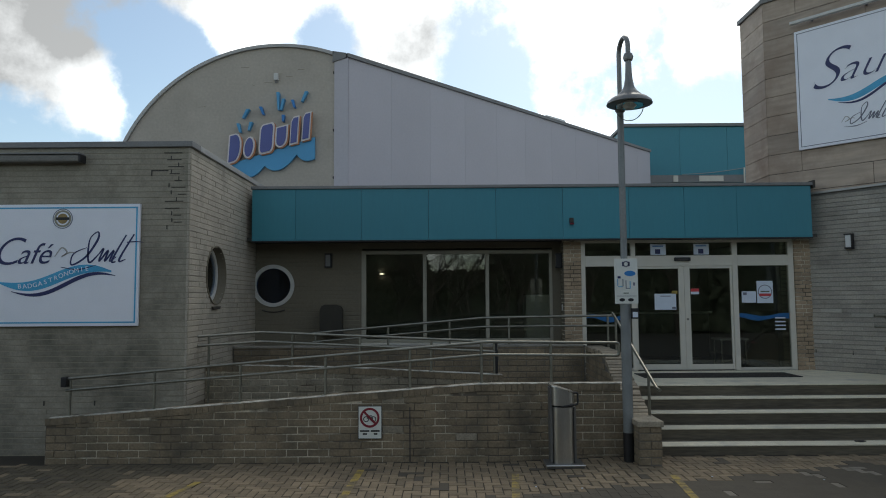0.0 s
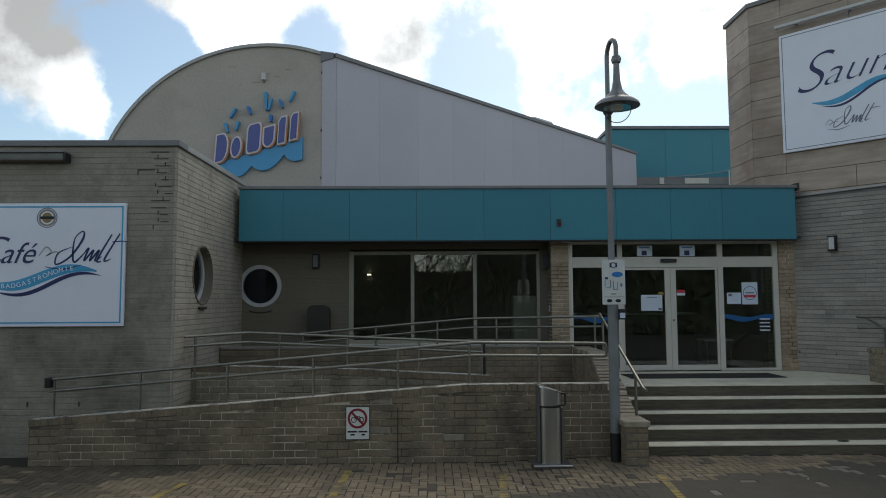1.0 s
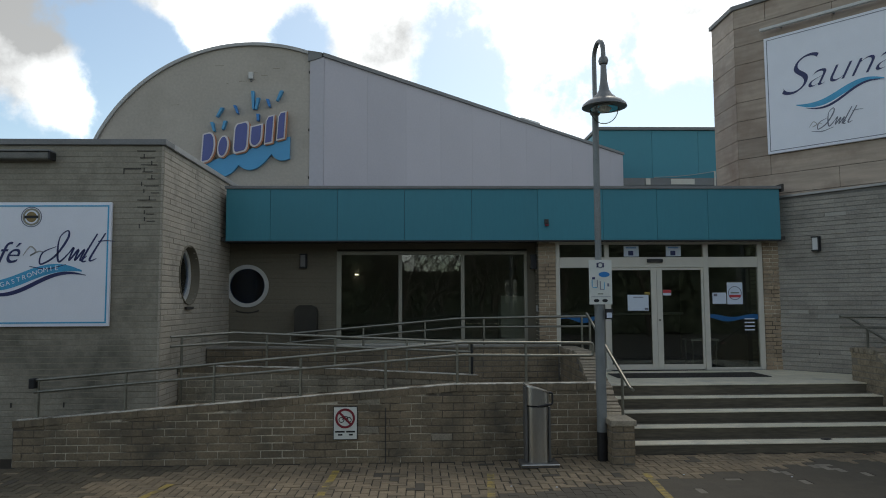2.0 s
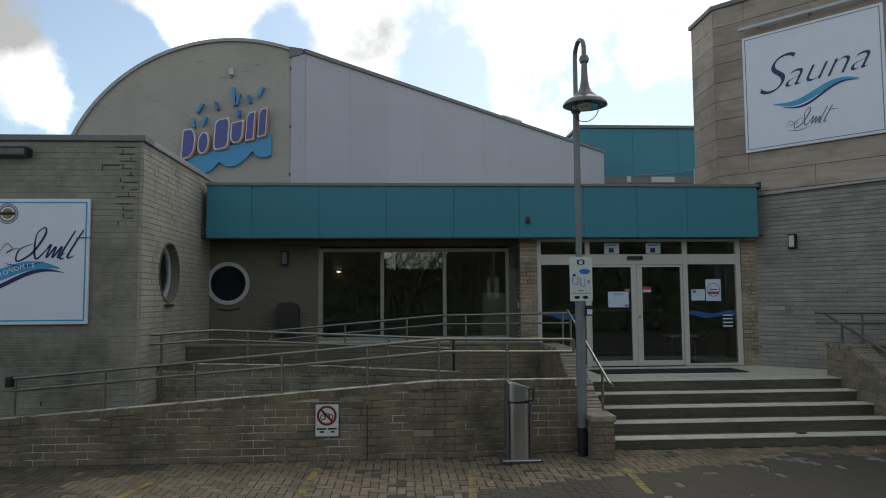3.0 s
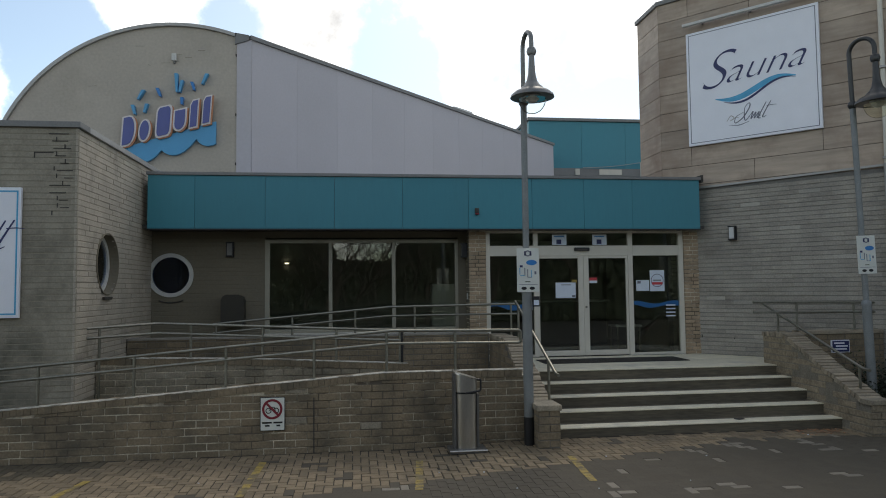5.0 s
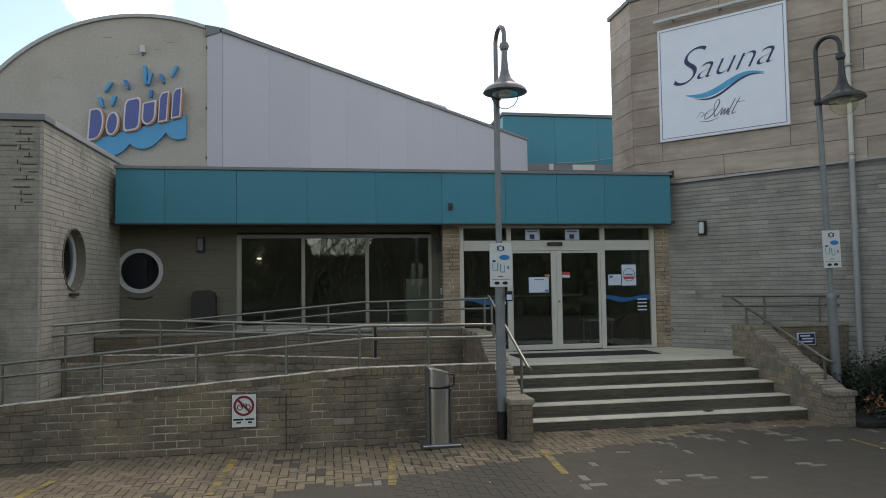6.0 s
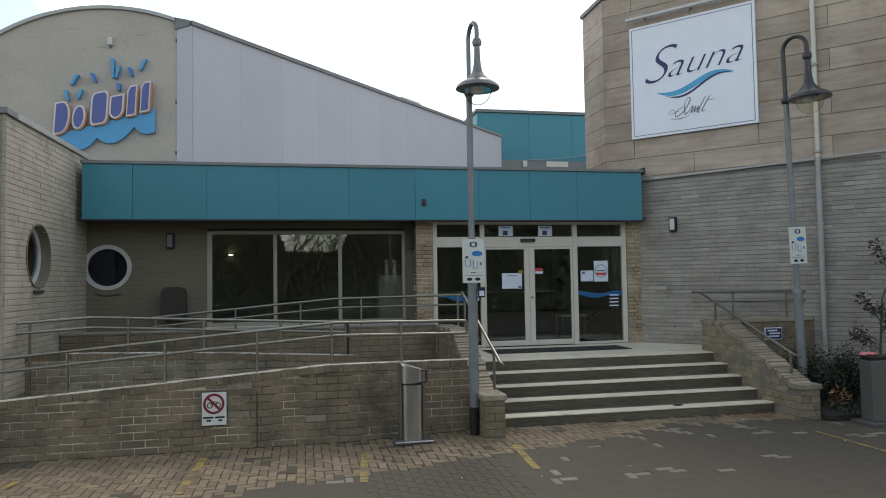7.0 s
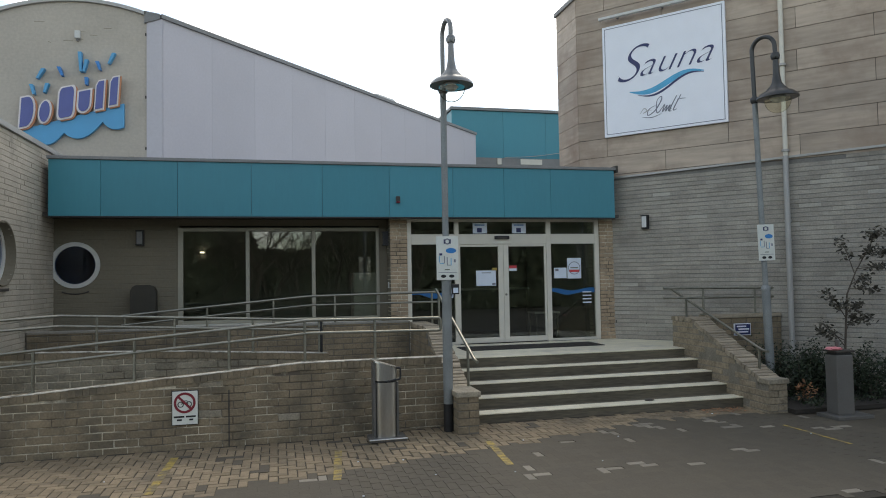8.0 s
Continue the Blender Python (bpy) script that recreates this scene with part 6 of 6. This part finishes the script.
part("door", box(-1.22, -0.72, 5.27, 5.298, 0.8, 2.2, bevel=0.006), M_CABINET, cab)
desk = thing("counter", "dark reception counter inside the lobby", "counter", (1.6, 7.6, 0.7))
part("front", box(0.4, 3.4, 7.2, 7.35, 0.7, 1.75, bevel=0.01), M_ROOM_FLOOR, desk)
part("top", box(0.35, 3.45, 7.1, 7.8, 1.751, 1.8, bevel=0.01), M_CABINET, desk)
table = thing("table", "pale table inside the lobby", "table", (3.0, 5.2, 0.7))
part("top", box(2.75, 3.35, 4.9, 5.4, 1.24, 1.28, bevel=0.005), M_CABINET, table)
for a, b in ((2.8, 4.95), (3.3, 4.95), (2.8, 5.35), (3.3, 5.35)):
    part("leg", tube([(a, b, 0.70), (a, b, 1.24)], 0.02, 8), M_STEEL, table)
spot = thing("wall_lamp", "small lit white lamp on the lobby back wall", "lamp", (-4.68, 8.98, 2.83))
part("back_plate", box(-4.76, -4.60, 8.97, 8.998, 2.80, 2.86, bevel=0.006), M_CABINET, spot)
part("tube", box(-4.73, -4.64, 8.93, 8.969, 2.82, 2.84, bevel=0.006), M_GLOW, spot, "lit warm white tube")

# ---- trees across the forecourt, which the glass mirrors ----
def bare_tree(x, y, height, seed):
    ob = thing("bare_tree", "tall bare winter tree across the forecourt", "tree", (x, y, -0.03), "bare trees")
    rng = random.Random(seed)
    wood, twigs = bmesh.new(), bmesh.new()

    def grow(p, way, length, r, depth):
        pts, rad = [p], [r]
        q, w = p, way
        for i in range(3):
            w = (w + Vector((rng.gauss(0, 0.13), rng.gauss(0, 0.13), rng.gauss(0.03, 0.08)))).normalized()
            q = q + w * length / 3
            pts.append(q)
            rad.append(r * (1 - 0.13 * (i + 1)))
        add_tube(wood if depth < 2 else twigs, pts, rad, 7 if depth < 2 else 4)
        if depth == 5:
            return
        for i in range(3 if depth else 4):
            k = rng.choice((2, 3, 3)) if depth else rng.choice((2, 3))
            a = rng.uniform(0, 6.28)
            side = Vector((math.cos(a), math.sin(a), 0.0))
            d = (w * rng.uniform(0.55, 1.0) + side * rng.uniform(0.45, 0.95) + Vector((0, 0, 0.12))).normalized()
            grow(pts[k], d, length * rng.uniform(0.6, 0.8), rad[k] * 0.66, depth + 1)
    grow(Vector((x, y, -0.03)), Vector((0, 0, 1)), height * 0.30, height * 0.017, 0)
    part("trunk", wood, M_BARK, ob)
    part("twigs", twigs, M_BARK, ob)


for i, (x, y, h) in enumerate(((-9.5, -23, 11), (-4.0, -25, 12), (0.5, -22, 10), (5.5, -26, 12), (10.5, -23, 11), (-5.6, -21, 7.5), (-2.2, -20, 7), (0.2, -23.5, 8), (-3.4, -26.5, 8), (-3.0, -18.5, 8.5), (-1.6, -19, 9), (-4.4, -19, 8.5), (0.9, -18.5, 8))):
    bare_tree(x, y, h, 40 + i)
hedge = bmesh.new()
rng = random.Random(77)
for i in range(60000):
    x = rng.uniform(-36, 36)
    gap = max(0.0, 1 - abs(x + 2.2) / 3.2)
    hmax = (7.2 + 1.4 * noise.noise(Vector((x * 0.3, 3.1, 0)))) * (1 - min(1.0, gap * 2.2)) + 4.0 * min(1.0, gap * 2.2)
    p = Vector((x, -28 + rng.gauss(0, 0.6), rng.uniform(0.0, hmax)))
    a, s = rng.uniform(0, 6.28), rng.uniform(0.10, 0.24) if p.z > hmax - 0.7 else rng.uniform(0.25, 0.42)
    u, v = Vector((math.cos(a), math.sin(a) * 0.4, rng.uniform(-0.6, 0.6))) * s, Vector((rng.uniform(-0.5, 0.5), 0.3, 1)).normalized() * s * 0.7
    hedge.faces.new([hedge.verts.new(q) for q in (p - u, p - v, p + u, p + v)])
tagged(part("hedge", hedge, M_LEAF), "tall dark evergreen hedge and trees behind the forecourt", "hedge", "", "stuff")

# ---- brickwork of the large walls ----
brickwork(wall_front, Matrix.Translation((0, 0.008, 0)), -8.47, -0.53, -0.099, 0.90, M_BRICK_RAMP, top=lambda u: ramp_top(u) - 0.012, parts=lambda u, z: u > -6.6, seed=51, wobble=0.004, odd=M_EFFLO, odd_share=0.03, ends=0.003, length=0.29)
coping_bricks(wall_front, -8.48, -0.53, ramp_top, -0.012, 0.245)
brickwork(wall_mid, Matrix.Translation((0, 1.308, 0)), -6.73, -2.08, 0.30, 1.05, M_BRICK_MID, top=lambda u: mid_top(u) - 0.012, parts=lambda u, z: True, seed=52, odd=M_EFFLO, odd_share=0.10, ends=0.003, length=0.29)
coping_bricks(wall_mid, -6.73, -2.09, mid_top, 1.29, 1.515)
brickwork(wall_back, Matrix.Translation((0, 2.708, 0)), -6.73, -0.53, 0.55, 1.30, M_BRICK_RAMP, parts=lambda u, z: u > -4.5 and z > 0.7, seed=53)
part("head", box(-6.74, -0.53, 2.69, 2.91, 1.29, 1.325, bevel=0.006), M_CONCRETE, wall_back)
brickwork(wall_rear, Matrix.Translation((0, 1.358, 0)), 4.67, 6.2, 0.05, 1.26, M_BRICK_RAMP, parts=lambda u, z: True, seed=54)
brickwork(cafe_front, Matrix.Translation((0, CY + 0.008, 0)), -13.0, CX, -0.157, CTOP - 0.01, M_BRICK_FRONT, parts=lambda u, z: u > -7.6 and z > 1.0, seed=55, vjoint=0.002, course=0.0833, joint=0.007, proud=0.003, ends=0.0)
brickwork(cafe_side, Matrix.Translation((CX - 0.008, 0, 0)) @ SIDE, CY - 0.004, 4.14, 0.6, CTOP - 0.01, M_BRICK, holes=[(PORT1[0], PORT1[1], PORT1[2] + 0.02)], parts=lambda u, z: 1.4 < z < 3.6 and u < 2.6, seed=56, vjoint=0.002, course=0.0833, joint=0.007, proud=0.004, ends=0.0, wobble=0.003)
brickwork(tower_wall, SW @ Matrix.Translation((0, 0.008, 0)), -0.5, 8.8, 0.0, 4.09, M_BRICK_TOWER, parts=lambda u, z: 1.0 < u < 3.6 and 1.5 < z, seed=57, vjoint=0.002, course=0.0833, odd=M_BRICK_PALE, odd_share=0.05, length=0.36, joint=0.009, proud=0.007, ends=0.0, wobble=0.005)
brickwork(tower_wall, SW @ Matrix.Translation((0, 0.008, 0)), 4.4, 8.8, 4.09, 4.24, M_BRICK_TOWER, seed=58, vjoint=0.002, course=0.0833, length=0.36, joint=0.009, proud=0.007, ends=0.0, wobble=0.005)
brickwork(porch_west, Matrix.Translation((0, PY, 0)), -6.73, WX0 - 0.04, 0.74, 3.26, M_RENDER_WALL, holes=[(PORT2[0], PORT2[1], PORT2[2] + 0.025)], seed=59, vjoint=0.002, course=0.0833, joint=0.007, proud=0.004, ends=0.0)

# ---- block paving ----
rng = random.Random(61)


def dark_edge(x):
    """How far out from the wall the buff pavers reach."""
    if x < -4.1:
        return -2.9
    if x < -3.2:
        return -2.4 + (x + 4.1) / 0.9 * 0.55
    if x < -0.3:
        return -1.85 + (x + 3.2) / 2.9 * 0.45
    return -1.40 + 0.85 * min(1.0, max(0.0, (x + 0.3) / 2.6))


PL, PW, PJ = 0.21, 0.105, 0.011
paver_box = {}
for paint in (M_PAVER, M_PAVER_DARK, M_PAVER_PALE, M_PAVER_MOSS):
    gap = 0.0004 if paint is M_PAVER_DARK else PJ
    pb = box(-PL / 2 + gap / 2, PL / 2 - gap / 2, -PW / 2 + gap / 2, PW / 2 - gap / 2, -0.03, 0.0, bevel=0.0)
    es = [e for e in pb.edges if all(v.co.z > -0.001 for v in e.verts)]
    bmesh.ops.bevel(pb, geom=es, offset=0.0004 if paint is M_PAVER_DARK else 0.005, segments=1, affect='EDGES')
    me = bpy.data.meshes.new("paver")
    pb.to_mesh(me)
    pb.free()
    me.materials.append(paint)
    paver_box[paint] = me
joined = {p: ([], []) for p in paver_box}
made = 0


PALE_AT = [(-0.21, -2.37), (-0.12, -2.62), (-0.32, -2.70), (0.73, -2.70), (0.60, -2.62), (1.12, -2.59), (1.72, -2.73), (2.21, -2.77), (2.60, -2.37), (4.34, -1.65), (4.55, -1.65), (2.41, -1.25), (2.2, -0.95), (3.10, -1.27), (3.3, -1.27), (1.48, -1.05), (3.28, -0.96), (3.68, -1.35), (4.75, -1.52)]


def lay_paver(cx, cy, turn):
    """One paver of the herringbone, its kind chosen by where it lies."""
    global made
    edge = dark_edge(cx) + 0.10 * noise.noise(Vector((cx * 2.1, cy * 3.0, 0))) + rng.uniform(-0.06, 0.06)
    if cy > edge:
        paint = M_PAVER if rng.random() > 0.03 else M_PAVER_DARK
        if cx < -6.6 + 1.2 * noise.noise(Vector((cy * 1.5, 2.0, cx * 0.7))) + 0.9 * (cy + 1.0) and rng.random() < 0.9:
            paint = M_PAVER_MOSS
    else:
        near = math.exp(-max(0, edge - cy) / 0.25) * (cx > -0.2)
        patch = 0.5 + noise.noise(Vector((cx * 1.6, cy * 2.4, 7.0)))
        paint = M_PAVER_PALE if rng.random() < 0.004 + 0.75 * near * max(0.0, patch - 0.35) + 0.09 * max(0.0, patch - 0.75) else M_PAVER_DARK
    if paint is M_PAVER_DARK and any(abs(cx - a) < 0.09 and abs(cy - b) < 0.07 for a, b in PALE_AT):
        paint = M_PAVER_PALE
    calm = 0.04 if paint is M_PAVER_DARK else 1.0
    m = pose(cx, cy, lie(cx) + rng.uniform(-0.004, 0.003) * calm, rng.uniform(-1.2, 1.2) * calm, rng.uniform(-0.8, 0.8) * calm, turn + rng.uniform(-1.2, 1.2) * calm)
    if -4.4 < cx < 0.3 and -1.15 < cy < -0.02 and made < 300 and paint is M_PAVER:
        ob = new("paver", paver_box[paint])
        ob.parent = pavement
        ob.matrix_local = m
        made += 1
        return
    vs, fs = joined[paint]
    k = len(vs)
    me = paver_box[paint]
    vs.extend(m @ v.co for v in me.vertices)
    fs.extend([k + i for i in f.vertices] for f in me.polygons)


for a in range(-40, 200):
    for b in range(-60, 60):
        i, j = a + 4 * b, -a
        for cx, cy, turn in ((i + 1.0, j + 0.5, 0), (i + 0.5, j + 3.0, 90)):
            cx, cy = -2.0 + cx * PW, -0.06 + cy * PW
            if -11.4 < cx < 8.8 and -4.1 < cy < -0.04:
                lay_paver(cx, cy, turn)
for paint, (vs, fs) in joined.items():
    me = bpy.data.meshes.new("paving_blocks")
    me.from_pydata(vs, [], fs)
    me.materials.append(paint)
    ob = new("paving_blocks", me)
    ob.parent = pavement
    tagged(ob, kind="stuff")


def painted_line(a, b, w=0.09):
    """A worn painted stripe, broken at the joints."""
    ob = thing("parking_line", "worn yellow painted line on the paving", "line", (a[0], a[1], 0), "yellow lines", "structure")
    va, vb = Vector((*a, 0)), Vector((*b, 0))
    d = vb - va
    side = Vector((-d.y, d.x, 0)).normalized() * w / 2
    n = max(3, int(d.length / PW))
    rng = random.Random(5)
    for i in range(n):
        p, q = va + d * (i + 0.04) / n, va + d * (i + 0.94) / n
        j = Vector((rng.uniform(-0.003, 0.003), 0, 0))
        bm = bmesh.new()
        lo = [bm.verts.new(v + j + Vector((0, 0, 0.0052 + lie(v.x)))) for v in (p - side, q - side, q + side, p + side)]
        bm.faces.new(lo)
        bmesh.ops.extrude_face_region(bm, geom=list(bm.faces))
        for v in lo:
            v.co.z += 0.001
        part("stripe", bm, M_YELLOW, ob)


painted_line((-4.08, -0.44), (-4.14, -1.95))
painted_line((-2.10, -0.72), (-2.22, -2.0))
painted_line((-0.22, -1.05), (-0.32, -2.2))
painted_line((-6.0, -1.0), (-6.2, -2.0))
painted_line((3.95, -1.35), (3.97, -2.5), 0.05)
